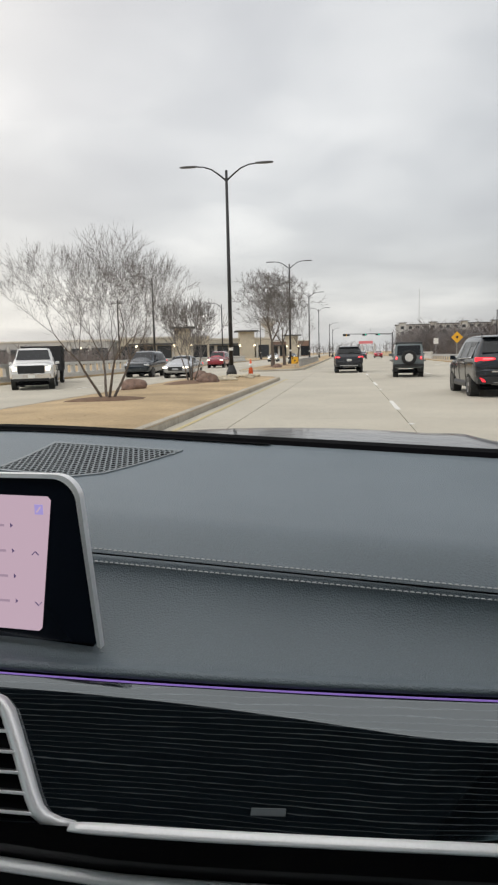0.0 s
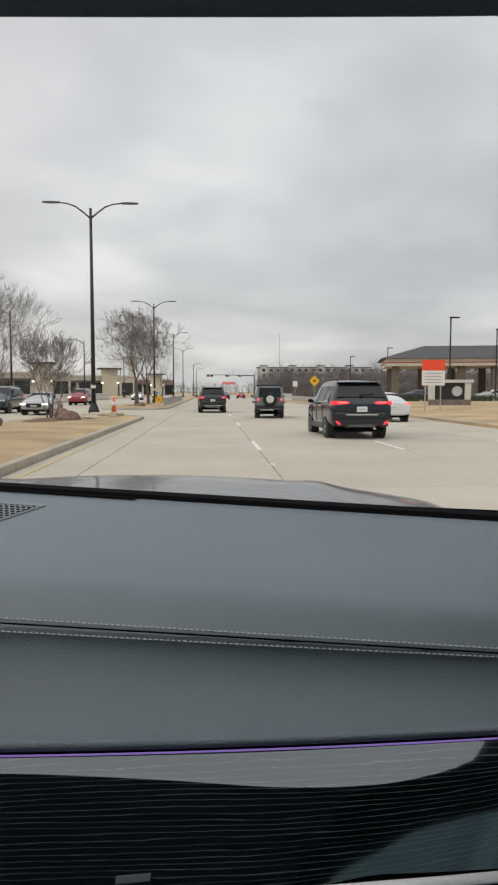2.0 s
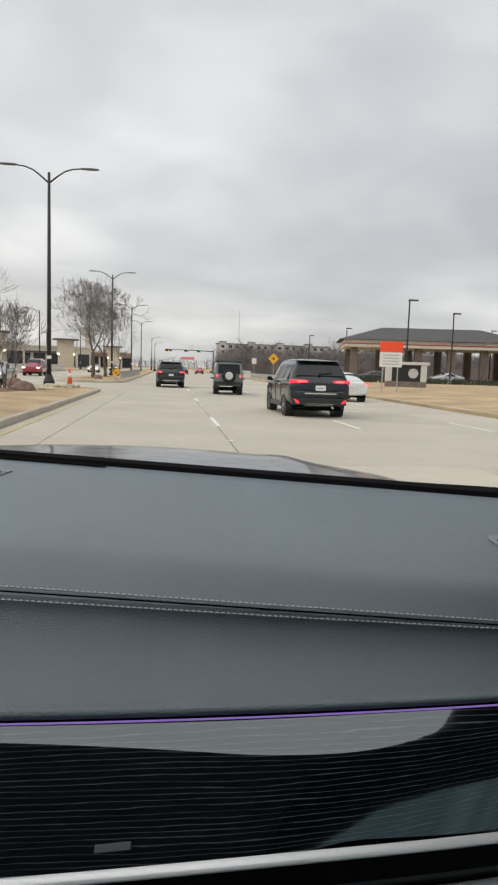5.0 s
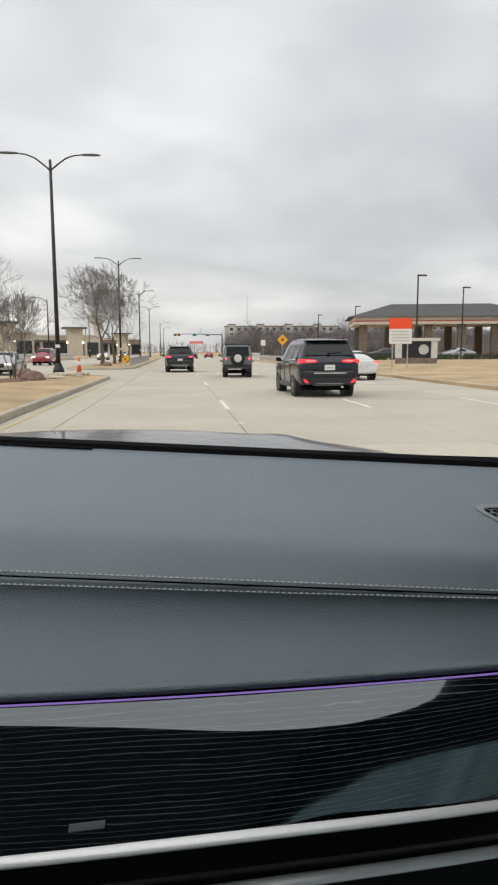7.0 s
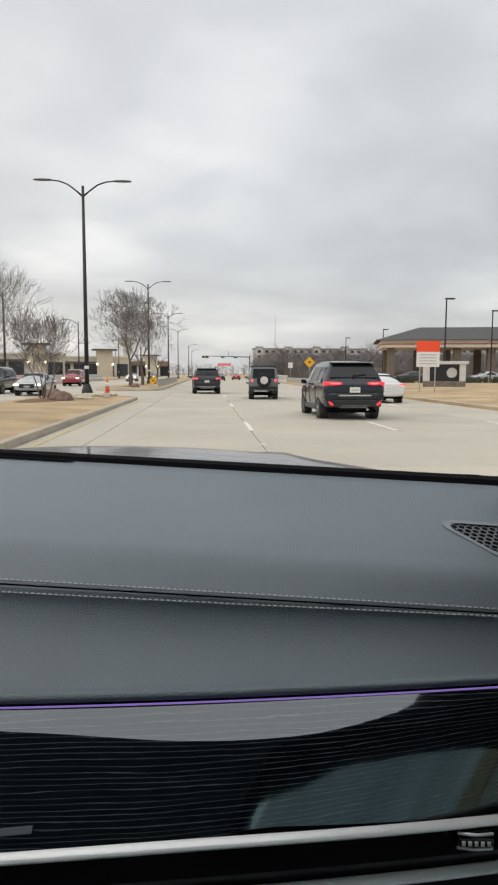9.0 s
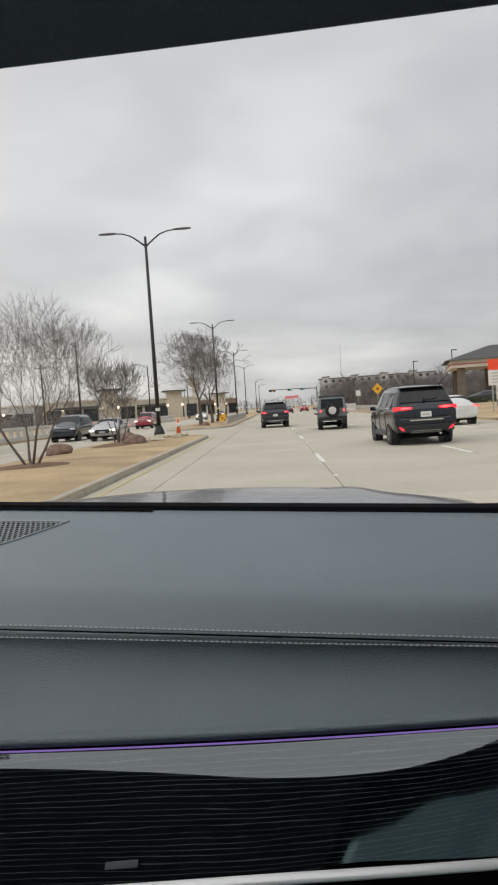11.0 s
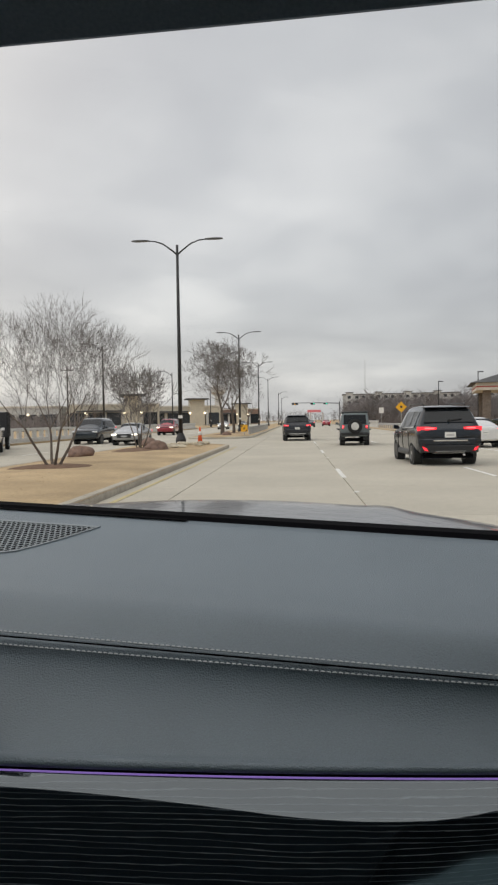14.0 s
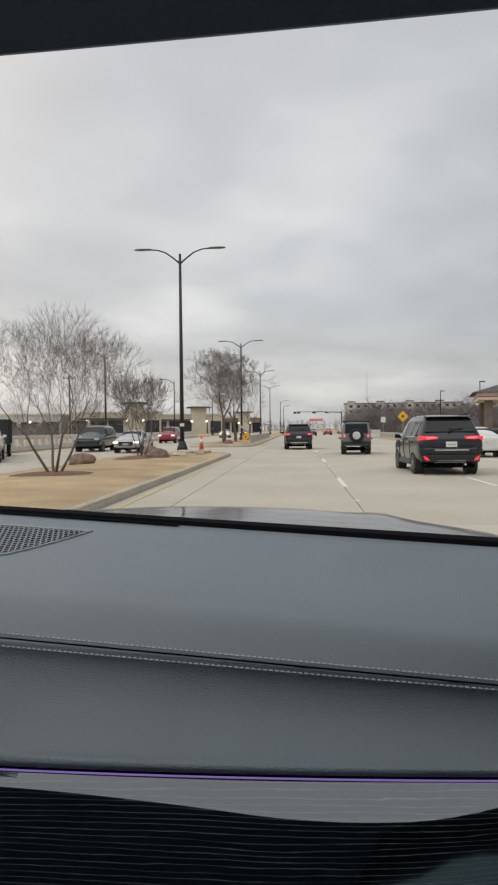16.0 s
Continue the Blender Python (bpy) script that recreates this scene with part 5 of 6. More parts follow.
def utility_pole(m):
    s = thing("utility_pole", "weathered timber utility pole with a crossarm", "utility pole", m, "utility poles")
    part("pole", tube([(0, 0, 0), (0, 0, 11.5)], [0.17, 0.11], 8), TIMBER_POLE, s)
    part("crossarm", box(-1.2, 1.2, -0.06, 0.06, 10.8, 10.95), TIMBER_POLE, s)
    for x in (-1.1, -0.5, 0.5, 1.1):
        part("insulator", tube([(x, 0, 10.95), (x, 0, 11.15)], 0.05, 6), GALV, s)
    return s


up = utility_pole(pose(-41, 118, 0.2))
pole_y = [118, 168, 225, 290, 370, 460]
for y in pole_y[1:]:
    copy_thing(up, pose(-41 + (y - 118) * 0.015, y, 0.2))
for off in (-1.1, 0.5, 1.1):
    pts = []
    for a, b in zip([60] + pole_y, pole_y + [560]):
        for k in range(8):
            s = k / 8
            pts.append((-41 + off + (a + (b - a) * s - 118) * 0.015, a + (b - a) * s, 11.2 - 1.1 * 4 * s * (1 - s) * 0.6))
    tagged(part("power_line", tube(pts, 0.012, 4), POLE), "thin dark power line between timber poles", "cable")

# ---------------------------------------------------------------- signs, markers, rails


def board(name, label, category, m, w, h, z, face, post_x=(0,), rot=0, thick=0.02):
    s = thing(name, label, category, m)
    p = box(-w / 2, w / 2, -thick, 0, -h / 2, h / 2)
    bmesh.ops.rotate(p, verts=p.verts, cent=(0, 0, 0), matrix=Matrix.Rotation(radians(rot), 3, "Y"))
    bmesh.ops.translate(p, verts=p.verts, vec=(0, 0, z))
    face_ob = part("sign_face", p, face, s, bevel=0.008)
    for x in post_x:
        part("post", box(x - 0.03, x + 0.03, 0.0, 0.06, 0, z + h * 0.4), GALV, s)
    return s, face_ob


s, fc = board("warning_sign", "yellow diamond warning sign on a steel post", "road sign", pose(12.2, 78, 0.2), 0.92, 0.92, 2.55, SIGN_YELLOW, rot=45)
part("symbol", box(-0.12, 0.12, -0.026, -0.022, 2.45, 2.68), INK, fc)
s, fc = board("roadside_sign", "orange and white construction notice board on two posts", "road sign", pose(14.2, 42, 0.25), 1.5, 0.95, 2.1, SIGN_WHITE, post_x=(-0.5, 0.5))
part("orange_panel", box(-0.75, 0.75, -0.022, 0, 2.58, 3.25), SIGN_ORANGE, s, "plain bright orange panel")
for i in range(4):
    part("text_bar", box(-0.55, 0.55, -0.026, -0.022, 2.36 - 0.19 * i, 2.41 - 0.19 * i), GALV, fc)
s, fc = board("lane_sign", "small white regulatory sign on a post", "road sign", pose(14.0, 110, 0.3), 0.75, 0.9, 2.5, SIGN_WHITE)


def object_marker(m):
    s = thing("object_marker", "yellow and black striped hazard marker board", "road sign", m, "hazard markers")
    b = part("marker_face", box(-0.3, 0.3, -0.02, 0, 0.35, 0.95), SIGN_YELLOW, s)
    for i in range(3):
        x = -0.3 + 0.2 * i
        part("stripe", slab([(x, -0.021, 0.36 + 0.2 * (2 - i)), (x + 0.12, -0.021, 0.36 + 0.2 * (2 - i)), (x + 0.2, -0.021, 0.50 + 0.2 * (2 - i)), (x + 0.06, -0.021, 0.50 + 0.2 * (2 - i))], 0.003), INK, b)
    part("post", box(-0.03, 0.03, 0, 0.05, 0, 0.9), GALV, s)
    return s


om = object_marker(pose(-4.5, 58.5, 0.15))
copy_thing(om, pose(11.9, 58, 0.15))


def cone(m):
    s = thing("traffic_cone", "orange traffic cone with a white collar on the median", "traffic cone", m)
    part("foot", box(-0.2, 0.2, -0.2, 0.2, 0, 0.04), CONE_ORANGE, s, bevel=0.01)
    c = part("cone_body", tube([(0, 0, 0.03), (0, 0, 0.95)], [0.15, 0.04], 16), CONE_ORANGE, s, smooth=True)
    part("collar", tube([(0, 0, 0.5), (0, 0, 0.72)], [0.108, 0.078], 16), SIGN_WHITE, c, smooth=True)


cone(pose(-5.4, 37.5, 0.18))


def guard_rail(m, length):
    s = thing("guard_rail", "galvanised steel guard rail on short posts", "guard rail", m)
    n = int(length / 2)
    first = None
    for i in range(n + 1):
        if first is None:
            first = part("post", box(-0.07, 0.07, -0.07, 0.07, 0, 0.72), GALV, s)
        else:
            share("post", first, pose(0, 2 * i, 0), s)
    pr = [(-0.09, 0.45), (-0.14, 0.50), (-0.09, 0.56), (-0.09, 0.62), (-0.14, 0.68), (-0.09, 0.74), (-0.075, 0.74), (-0.075, 0.45)]
    part("rail", rings([[(x, y, z) for x, z in pr] for y in (0, length)]), GALV, s)


guard_rail(pose(12.1, 58, 0.13), 40)
guard_rail(pose(-4.3, 62, 0.15), 40)


def bridge_rail(m, length, step=1.0):
    s = thing("bridge_railing", "pale concrete bridge railing with upright openings", "railing", m)
    part("kerb_beam", box(-0.15, 0.15, 0, length, 0, 0.3), PALE_CONCRETE, s)
    part("top_beam", box(-0.15, 0.15, 0, length, 0.85, 1.05), PALE_CONCRETE, s)
    first = None
    for i in range(int(length / step)):
        if first is None:
            first = part("baluster", box(-0.1, 0.1, 0.2, 0.65, 0.3, 0.85), PALE_CONCRETE, s)
        else:
            share("baluster", first, pose(0, i * step, 0), s)
    return s


bridge_rail(pose(12.2, 100, 0.13), 40)
bridge_rail(pose(-20.0, 34, 0.13), 98, 1.4)

# signal mast far ahead
mast = thing("traffic_signal", "dark mast arm with horizontal traffic signals over the road", "traffic light", pose(13.5, 205, 0.1))
part("mast", tube([(0, 0, 0), (0, 0, 6.8)], [0.2, 0.14], 10), POLE, mast)
part("mast_arm", tube([(0, 0, 6.3), (-6, 0, 6.5), (-14.5, 0, 6.6)], [0.14, 0.11, 0.07], 10), POLE, mast)
for x, n, lit_i, mt in ((-13.6, 5, 2, AMBER), (-8.2, 3, 2, GREEN), (-4.3, 3, 2, GREEN)):
    w = 0.36 * n
    hd = part("signal_head", box(x - w / 2 - 0.12, x + w / 2 + 0.12, -0.30, -0.12, 6.0, 6.55), POLE, mast, "black horizontal signal with backplate", bevel=0.03)
    for i in range(n):
        cx = x - w / 2 + 0.18 + 0.36 * i
        part("lens", tube([(cx, -0.33, 6.27), (cx, -0.29, 6.27)], 0.15, 14), mt if i == lit_i else CABIN, hd)
part("antenna", tube([(-6.5, 0, 6.5), (-6.5, 0, 8.3)], 0.03, 6), POLE, mast)

# ---------------------------------------------------------------- planting


def bare_tree(m, height, seed, rmin=0.008, trunks=1, lean=0.25, fork=0.28, r0=0.16, depth=6, label="bare winter tree with a rounded crown of fine twigs", spread=0.62, name="tree"):
    rng = random.Random(seed)
    tv, tf, wv, wf = [], [], [], []

    def limb(p, d, length, r, level):
        nseg = 4 if level < 2 else 3
        pts_, rad = [p], [r]
        q = p.copy()
        dd = d.copy()
        for i in range(nseg):
            dd = (dd + Vector((rng.uniform(-1, 1), rng.uniform(-1, 1), rng.uniform(-0.3, 0.8))) * 0.13).normalized()
            q = q + dd * (length / nseg)
            pts_.append(q.copy())
            rad.append(r * (1 - 0.42 * (i + 1) / nseg))
        thick = r > 0.02
        vs, fs = (tv, tf) if thick else (wv, wf)
        n = 8 if level == 0 else (6 if thick else 3)
        side = dd.orthogonal().normalized()
        k0 = len(vs)
        for pt, rr in zip(pts_, rad):
            u = dd.cross(side)
            for k in range(n):
                a = k * math.tau / n
                vs.append(pt + (side * math.cos(a) + u * math.sin(a)) * rr)
        for i in range(len(pts_) - 1):
            for k in range(n):
                fs.append((k0 + i * n + k, k0 + i * n + (k + 1) % n, k0 + (i + 1) * n + (k + 1) % n, k0 + (i + 1) * n + k))
        if level >= depth:
            return
        kids = rng.choice((2, 3, 3)) if level else rng.choice((3, 4))
        a0 = rng.uniform(0, math.tau)
        for k in range(kids):
            a = a0 + k * math.tau / kids + rng.uniform(-0.4, 0.4)
            s2 = dd.orthogonal().normalized()
            u2 = dd.cross(s2)
            out = (s2 * math.cos(a) + u2 * math.sin(a))
            nd = (dd + out * spread * rng.uniform(0.6, 1.2) + Vector((0, 0, 0.18))).normalized()
            limb(pts_[-1], nd, length * rng.uniform(0.66, 0.86), max(rad[-1] * rng.uniform(0.62, 0.8), rmin), level + 1)
        if level >= 1:
            for i in (1, 2):
                a = rng.uniform(0, math.tau)
                s2 = dd.orthogonal().normalized()
                nd = (dd * 0.6 + (s2 * math.cos(a) + dd.cross(s2) * math.sin(a)) * 0.8 + Vector((0, 0, 0.2))).normalized()
                limb(pts_[i], nd, length * 0.5, max(rad[i] * 0.45, rmin * 0.85), max(level + 2, depth - 2))

    t = thing(name, label, "tree", m)
    for k in range(trunks):
        a = k * math.tau / trunks + 0.5
        d = Vector((math.cos(a) * lean, math.sin(a) * lean, 1)).normalized() if trunks > 1 else Vector((0.03, 0.0, 1)).normalized()
        p = Vector((math.cos(a) * 0.12, math.sin(a) * 0.12, -0.05)) if trunks > 1 else Vector((0, 0, -0.05))
        limb(p, d, height * fork, r0, 0)
    raw("trunk", tv, tf, BARK, t, "grey-brown bark", smooth=True)
    raw("crown", wv, wf, TWIG, t, "fine bare twigs")
    return t


bare_tree(pose(-6.6, 60, 0.2), 10.2, 11, depth=7, r0=0.20, spread=0.85, fork=0.23, rmin=0.012)
bare_tree(pose(-6.3, 68, 0.2), 9.2, 12, depth=7, r0=0.18, spread=0.8, fork=0.24, rmin=0.012)
bare_tree(pose(-6.9, 18.6, 0.2), 3.7, 3, trunks=4, lean=0.58, fork=0.36, r0=0.048, rmin=0.0036, depth=6, label="multi-stemmed bare ornamental tree in the median", spread=0.6)
bare_tree(pose(-7.2, 30.5, 0.2), 3.4, 5, trunks=4, lean=0.30, fork=0.34, r0=0.04, depth=5, label="small multi-stemmed bare tree in the median", spread=0.5)
bare_tree(pose(-6.6, 92, 0.2), 6.0, 8, depth=5)
bare_tree(pose(-27.0, 88, 0.2), 6.5, 9, depth=5, label="bare tree by the shops")
bare_tree(pose(47.0, 150, 0.3), 12.0, 21, depth=5, spread=0.4, label="tall bare tree beyond the grass")
bare_tree(pose(40.0, 165, 0.3), 10.0, 22, depth=5, spread=0.4, label="tall bare tree beyond the grass")


def mulch_bed(m, rx, ry, seed):
    rng = random.Random(seed)
    rows_ = []
    for k, h in ((1.0, 0.0), (0.8, 0.05), (0.45, 0.09), (0.05, 0.10)):
        rows_.append([(rx * k * math.cos(a) * rng.uniform(0.93, 1.05), ry * k * math.sin(a) * rng.uniform(0.93, 1.05), h) for a in [i * math.tau / 28 for i in range(28)]])
    o = part("mulch_bed", rings(rows_), MULCH, smooth=True)
    o.matrix_world = m
    tagged(o, "low mound of brown mulch round the planting", "mulch")


for x, y, rx, ry in ((-6.6, 60, 1.0, 1.1), (-6.3, 68, 1.0, 1.0), (-6.9, 18.6, 1.3, 1.2), (-7.0, 30, 1.2, 3.0)):
    mulch_bed(pose(x, y, 0.19), rx, ry, int(y))


def rock(m, sx, sy, sz, seed, material, label):
    bm_ = bmesh.new()
    bmesh.ops.create_icosphere(bm_, subdivisions=3, radius=1)
    rng = Vector((seed * 7.3, seed * 1.7, 0))
    for v in bm_.verts:
        d = 1 + 0.30 * noise.noise(v.co * 1.3 + rng) + 0.10 * noise.noise(v.co * 3.5 + rng)
        v.co = Vector((v.co.x * sx * d, v.co.y * sy * d, max(v.co.z, -0.35) * sz * d))
    o = part("rock", bm_, material, smooth=True)
    o.matrix_world = m
    tagged(o, label, "rock", "median rocks")


for i, (x, y, s) in enumerate(((-8.2, 25.0, 0.42), (-6.2, 29.5, 0.45), (-7.9, 35.6, 0.42), (-6.0, 58.0, 0.4))):
    rock(pose(x, y, 0.28, 0, 0, 40 * i), s * 1.25, s, s * 0.75, i + 1, ROCK, "reddish-brown boulder on the median")
rngp = random.Random(5)
for i in range(26):
    rock(pose(-5.6 + rngp.uniform(-0.8, 0.8), 33.5 + rngp.uniform(-3.2, 3.2), 0.27, 0, 0, rngp.uniform(0, 360)), rngp.uniform(0.12, 0.28), rngp.uniform(0.12, 0.22), rngp.uniform(0.06, 0.12), 20 + i, PALE_ROCK, "pale flat landscaping stone")


def blades(name, label, x0, x1, y0, y1, count, seed, h=0.022):
    """Short dry blades over a lawn."""
    rng = random.Random(seed)
    verts, faces = [], []
    for i in range(count):
        x, y = rng.uniform(x0, x1), y0 + (y1 - y0) * rng.random() ** 1.6
        z = 0.12
        if OPP_R < x < ROAD_L:
            z = median_z(x, y)
        else:
            for (xa, za), (xb, zb) in zip(prof, prof[1:]):
                if xa <= x <= xb:
                    z = za + (zb - za) * (x - xa) / (xb - xa)
        a = rng.uniform(0, math.tau)
        w, hh = rng.uniform(0.006, 0.018), h * rng.uniform(0.5, 1.4)
        k = len(verts)
        dx, dy = math.cos(a) * w, math.sin(a) * w
        verts += [(x - dx, y - dy, z - 0.01), (x + dx, y + dy, z - 0.01), (x + rng.uniform(-0.06, 0.06), y + rng.uniform(-0.06, 0.06), z + hh)]
        faces.append((k, k + 1, k + 2))
    tagged(raw(name, verts, faces, STRAW), label, "grass", kind="stuff")


blades("lawn_grass", "short straw-coloured winter grass on the median", -8.9, -3.9, 6, 36, 6000, 1, 0.012)
blades("lawn_grass", "short straw-coloured winter grass on the verge", 11.7, 27, 14, 90, 7000, 2, 0.012)
blades("lawn_grass", "short straw-coloured winter grass by the far carriageway", -35, -19.7, 24, 110, 5000, 3, 0.012)


def thicket(name, label, spots, hmin, hmax, seed, material, sticks=26):
    """Far bare woods: many thin crooked stems and twigs."""
    rng = random.Random(seed)
    verts, faces = [], []

    def stick(a, b, w):
        k = len(verts)
        d = Vector((b[0] - a[0], b[1] - a[1], b[2] - a[2]))
        s = Vector((d.z, 0, -d.x))
        s = s.normalized() * w if s.length > 1e-6 else Vector((w, 0, 0))
        verts.extend([Vector(a) - s, Vector(a) + s, Vector(b) + s * 0.35, Vector(b) - s * 0.35, Vector(a) + Vector((0, w, 0)), Vector(b) + Vector((0, w * 0.35, 0))])
        faces.extend([(k, k + 1, k + 2, k + 3), (k + 1, k + 4, k + 5, k + 2), (k + 4, k, k + 3, k + 5)])

    for x, y in spots:
        h = rng.uniform(hmin, hmax)
        z0 = 0.2
        stick((x, y, z0), (x + rng.uniform(-0.5, 0.5), y, z0 + h * 0.8), 0.12)
        for i in range(sticks):
            f = rng.uniform(0.05, 0.75)
            a = (x + rng.uniform(-0.8, 0.8), y + rng.uniform(-0.8, 0.8), z0 + h * f)
            an, ln = rng.uniform(0, math.tau), h * rng.uniform(0.15, 0.42)
            b = (a[0] + math.cos(an) * ln * 0.75, a[1] + math.sin(an) * ln * 0.75, min(a[2] + ln * rng.uniform(0.15, 1.0), z0 + h))
            stick(a, b, rng.uniform(0.018, 0.06))
    tagged(raw(name, verts, faces, material), label, "trees", kind="stuff")


rngw = random.Random(77)
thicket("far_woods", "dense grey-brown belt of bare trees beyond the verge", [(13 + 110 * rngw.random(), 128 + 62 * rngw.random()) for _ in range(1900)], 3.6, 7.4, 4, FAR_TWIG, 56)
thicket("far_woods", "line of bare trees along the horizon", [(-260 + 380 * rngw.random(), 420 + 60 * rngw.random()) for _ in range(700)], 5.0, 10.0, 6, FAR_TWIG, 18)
thicket("far_woods", "bare brush beside the far carriageway", [(-100 + 58 * rngw.random(), 95 + 40 * rngw.random()) for _ in range(420)], 1.5, 4.0, 7, FAR_TWIG, 20)
thicket("far_woods", "bare brush before the filling station", [(26 + 56 * rngw.random(), 116 + 10 * rngw.random()) for _ in range(260)], 1.5, 4.0, 9, FAR_TWIG, 20)
thicket("hedge", "low dull evergreen hedge along the lot", [(22 + 44 * rngw.random(), 77 + 3 * rngw.random()) for _ in range(260)], 0.7, 1.1, 8, HEDGE, 26)

# ---------------------------------------------------------------- buildings


def apartments(m, length, storeys, label):
    b = thing("apartment_building", label, "building", m)
    h = storeys * 3.3
    part("wall", box(0, length, 0, 16, 0, h), GREY_WALL, b)
    part("roof", box(-0.6, length + 0.6, -0.6, 16.6, h, h + 0.5), ROOF_GREY, b)
    n = int(length / 9)
    bay = None
    win = None
    for i in range(n):
        x = 2 + i * 9.0
        if bay is None:
            bay = part("bay", box(0, 4.2, -1.2, 0, 0, h + 1.2), GREY_WALL, b)
            bay.matrix_basis = pose(x, 0, 0)
            cap = part("bay_roof", box(-0.6, 4.8, -1.8, 1.0, h + 1.2, h + 1.6), ROOF_GREY, b)
            cap.matrix_basis = pose(x, 0, 0)
        elif i % 2 == 0:
            share("bay", bay, pose(x, 0, 0), b)
            share("bay_roof", cap, pose(x, 0, 0), b)
        for s_ in range(storeys):
            for dx, dy in ((1.0, -1.22 if i % 2 == 0 else -0.02), (5.8, -0.02)):
                if win is None:
                    win = part("window", box(0, 2.0, -0.05, 0.03, 0.9, 2.6), WINDOW, b)
                    win.matrix_basis = pose(x + dx, dy, s_ * 3.3)
                else:
                    share("window", win, pose(x + dx, dy, s_ * 3.3), b)
    return b


apartments(pose(30, 425, 0.3, 0, 0, -4), 72, 5, "long pale grey apartment block with dark windows")
apartments(pose(112, 405, 0.3, 0, 0, -10), 63, 5, "pale grey apartment block with stepped bays")


def shop(m, w, d, h, wall, label, bays, tower=True):
    b = thing("shop_building", label, "building", m)
    part("wall", box(0, w, 0, d, 0, h), wall, b)
    part("parapet", box(-0.2, w + 0.2, -0.2, d, h, h + 0.4), FASCIA, b)
    win = None
    n = bays
    step = w / n
    for i in range(n):
        if win is None:
            win = part("window", box(0.5, step - 0.5, -0.12, 0.04, 0.3, h * 0.68), WINDOW, b)
        else:
            share("window", win, pose(i * step, 0, 0), b)
        pl_ = part("pilaster", box(i * step - 0.3, i * step + 0.3, -0.5, 0, 0, h * 0.8), PALE_CONCRETE, b)
    if tower:
        part("tower", box(w * 0.62, w * 0.80, -1.2, 4, 0, h + 2.2), STUCCO, b)
        part("tower_roof", box(w * 0.62 - 1.2, w * 0.80 + 1.2, -2.6, 5, h + 2.2, h + 2.6), ROOF_GREY, b)
        part("awning", box(w * 0.1, w * 0.6, -1.8, 0, h * 0.70, h * 0.78), ROOF_GREY, b)
    for x in (w * 0.2, w * 0.62, w * 0.80):
        part("wall_lamp", box(x - 0.25, x + 0.25, -1.45, -1.22, h * 0.62, h * 0.62 + 0.5), WHITE_LAMP, b)
    return b


shop(pose(-90, 150, 0.2, 0, 0, 10), 34, 14, 5.2, GREY_WALL, "low pale commercial building with dark glazing", 7, False)
shop(pose(-55, 158, 0.2, 0, 0, 12), 22, 14, 5.6, STUCCO, "cream shop building with flat-roofed tower", 5)
shop(pose(-49, 205, 0.2, 0, 0, 14), 26, 14, 6.0, STUCCO, "cream shop building with lit wall lamps", 6)
shop(pose(-40, 270, 0.2, 0, 0, 14), 26, 14, 6.0, BROWN_WALL, "brown brick shop building with dark windows", 6)
shop(pose(-124, 135, 0.2, 0, 0, 8), 26, 14, 6.0, BROWN_WALL, "long brown brick building with low roof", 5, False)
shop(pose(50, 92, 0.3, 0, 0, -20), 22, 12, 8.0, STUCCO, "tall cream stucco shop building", 4)

# filling station
st = thing("filling_station", "wide station canopy with grey hip roof and stone piers", "building", pose(26, 98, 0.3, 0, 0, -12))
part("canopy", box(0, 27, 0, 14, 5.0, 6.1), FASCIA, st, "cream canopy fascia", bevel=0.05)
part("red_band", box(-0.03, 27.03, -0.03, 14.03, 5.42, 5.58), RED_BAND, st, "thin red band")
part("roof", rings([[(-0.8, -0.8, 6.1), (27.8, -0.8, 6.1), (27.8, 14.8, 6.1), (-0.8, 14.8, 6.1)], [(6, 6, 8.3), (21, 6, 8.3), (21, 8, 8.3), (6, 8, 8.3)]]), ROOF_GREY, st, "dark grey hip roof")
pier = None
for i in range(6):
    for y in (1.5, 12.0):
        if pier is None:
            pier = part("pier", box(-0.55, 0.55, -0.45, 0.45, 0, 5.0), PIER, st, bevel=0.03)
            pier.matrix_basis = pose(1.5, y, 0)
        else:
            share("pier", pier, pose(1.5 + 4.8 * i, y, 0), st)
part("sign_panel", box(15.5, 20.5, -0.08, -0.035, 5.62, 6.0), GREY_WALL, st, "plain pale sign panel")
for x, y, rz, c, lab in ((27, 86, 80, NAVY, "dark car parked at the filling station"), (36, 84, 95, SILVER_PAINT, "silver car parked at the filling station"), (45, 82, 85, WHITE_PAINT, "white car parked at the filling station")):
    sedan(pose(x, y, 0.36, 0, 0, rz), c, lab, lit_rear=False)
mon = thing("monument_sign", "stone monument sign with plain dark panels", "sign", pose(20.0, 55, 0.33, 0, 0, -14))
part("plinth", box(-1.7, 1.7, -0.4, 0.4, 0, 0.5), PIER, mon, bevel=0.03)
for s_ in (1, -1):
    part("pier", box(min(s_ * 1.2, s_ * 1.7), max(s_ * 1.2, s_ * 1.7), -0.4, 0.4, 0.5, 1.9), PALE_CONCRETE, mon, bevel=0.02)
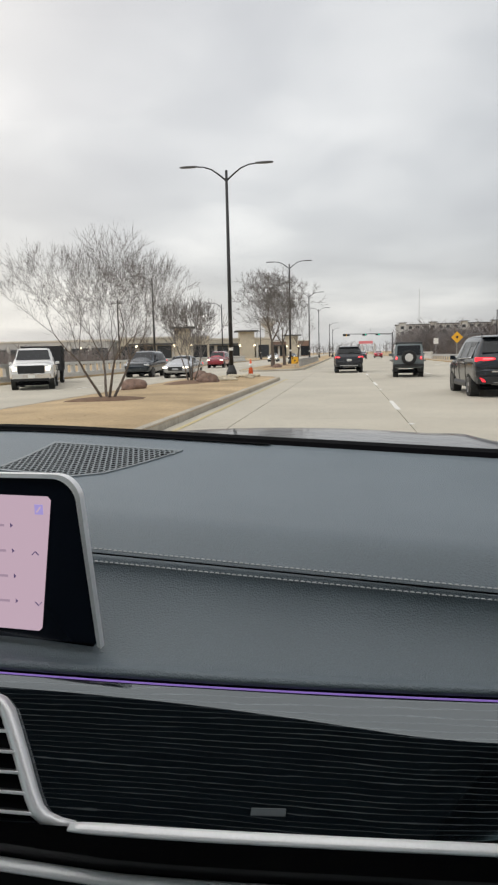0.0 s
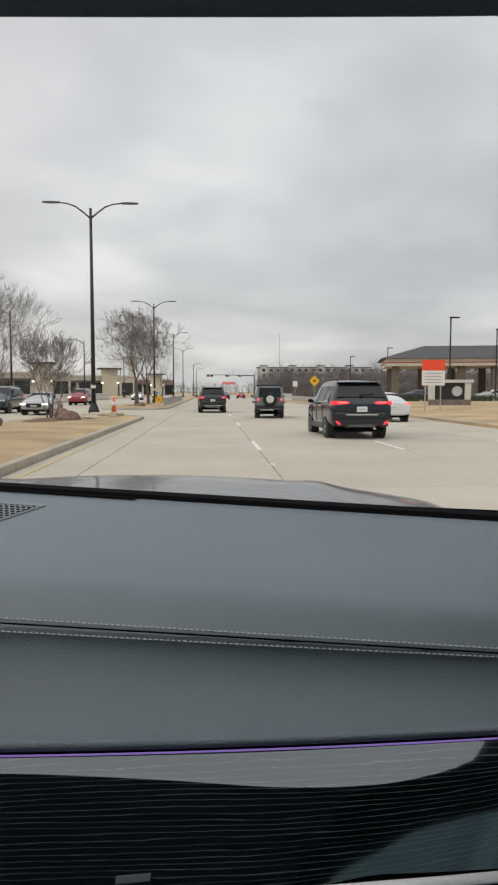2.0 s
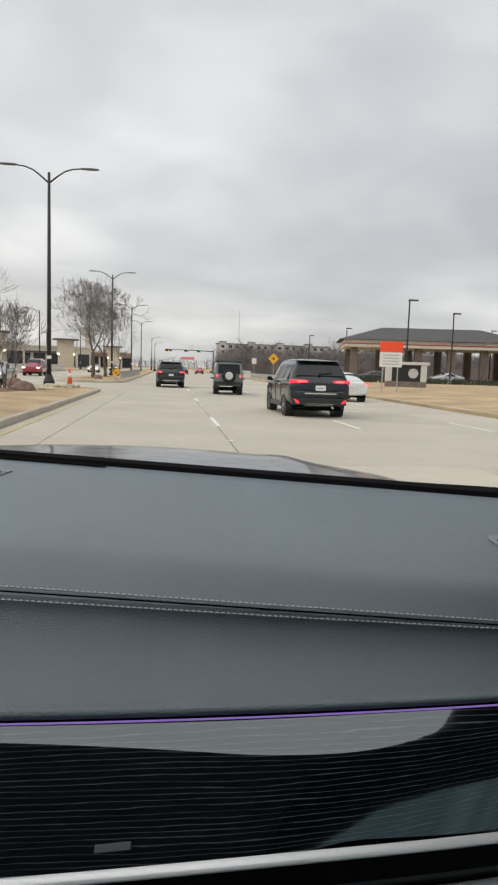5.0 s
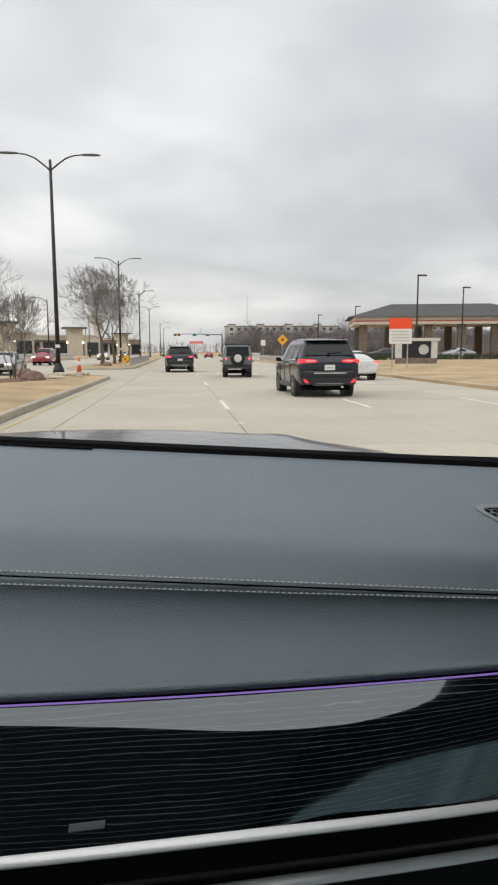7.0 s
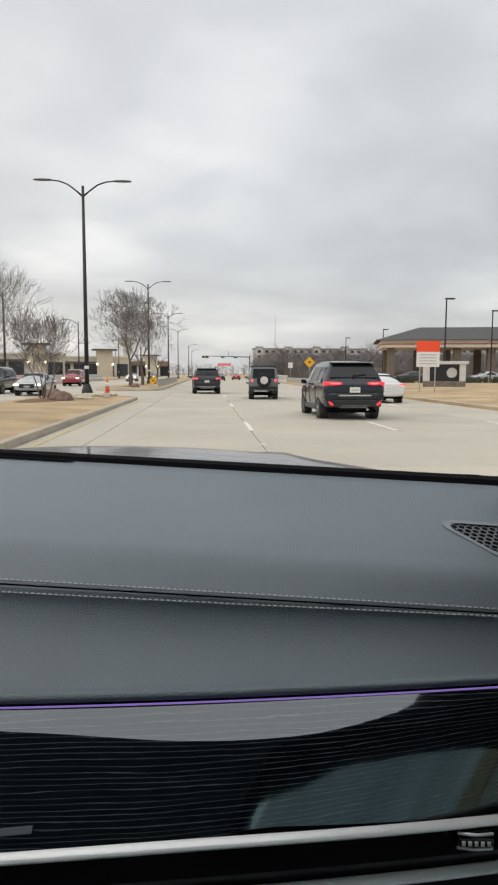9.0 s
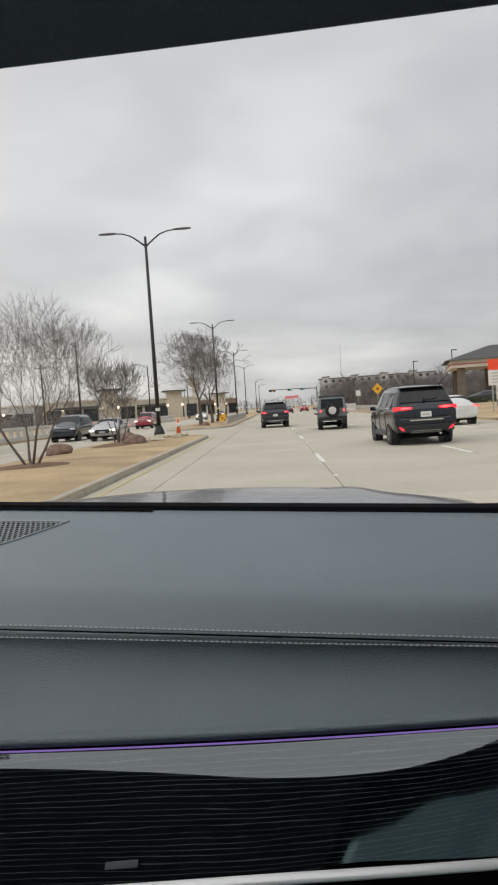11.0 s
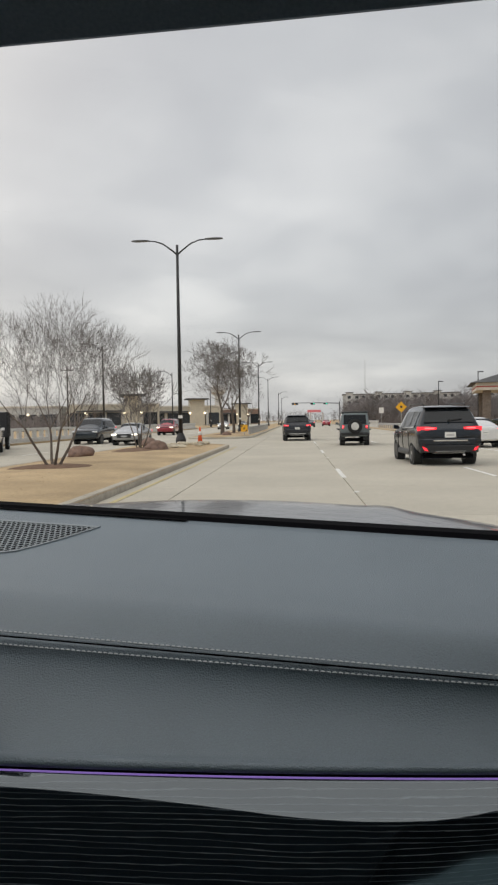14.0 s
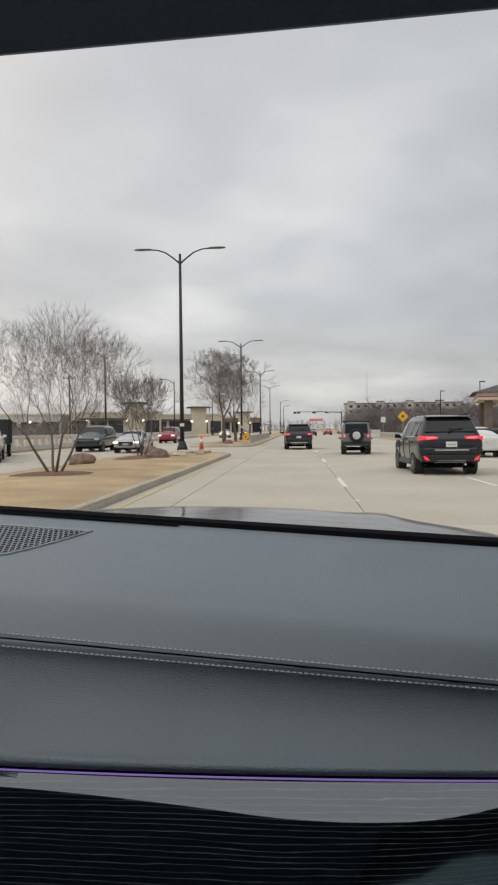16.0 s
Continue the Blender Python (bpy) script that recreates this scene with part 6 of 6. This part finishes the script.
part("panel", box(-1.2, 1.2, -0.2, 0.2, 0.5, 1.9), BLACK_PLASTIC, mon)
part("cap", box(-1.9, 1.9, -0.5, 0.5, 1.9, 2.15), PALE_CONCRETE, mon, bevel=0.03)
part("disc", tube([(0.6, -0.22, 1.2), (0.6, -0.205, 1.2)], 0.42, 20), GREY_WALL, mon, "plain pale roundel")

price = thing("price_sign", "low red price board with glowing digit panels, plain bars", "sign", pose(19.0, 92, 0.33))
part("frame", box(-1.7, 1.7, -0.2, 0.2, 0.2, 2.2), RED_BAND, price, bevel=0.04)
part("panel", box(-1.45, 1.45, -0.23, -0.2, 0.45, 1.95), SIGN_WHITE, price)
part("digit_bar", box(-1.3, -0.1, -0.26, -0.23, 0.6, 1.2), LED_RED, price, "glowing red bar")
part("digit_bar", box(0.1, 1.3, -0.26, -0.23, 0.6, 1.2), LED_GREEN, price, "glowing green bar")

# far red-lit canopy and a radio mast at the end of the road
far = thing("far_canopy", "small red-lit canopy far down the road", "building", pose(6, 330, 0.2))
part("canopy", box(0, 6.5, 0, 8, 5.0, 6.2), RED_CANOPY, far)
for x in (1.5, 7.5):
    part("column", box(x - 0.3, x + 0.3, 3, 3.6, 0, 5), PALE_CONCRETE, far)
rm = thing("radio_mast", "thin distant radio mast above the trees", "mast", pose(58, 560, 0.3))
part("mast", tube([(0, 0, 0), (0, 0, 50)], [0.35, 0.12], 5), GALV, rm)
wt = thing("water_tower", "pale water tower far beyond the shops", "water tower", pose(-58, 500, 0.3))
part("stem", tube([(0, 0, 0), (0, 0, 22)], [3.0, 2.4], 12), PALE_CONCRETE, wt)
part("tank", tube([(0, 0, 20), (0, 0, 23), (0, 0, 27), (0, 0, 28.5)], [2.5, 6.0, 6.0, 3.5], 16), PALE_CONCRETE, wt)

# ---------------------------------------------------------------- concrete slabs of the two carriageways
lay_slabs(road, [ROAD_L, -2.35, 1.17, 4.82, 8.47, ROAD_R], -8.0, 4.5, 24, 900)
lay_slabs(opp, [OPP_L, -16.0, -12.6, OPP_R], -8.0, 4.5, 30, 900)
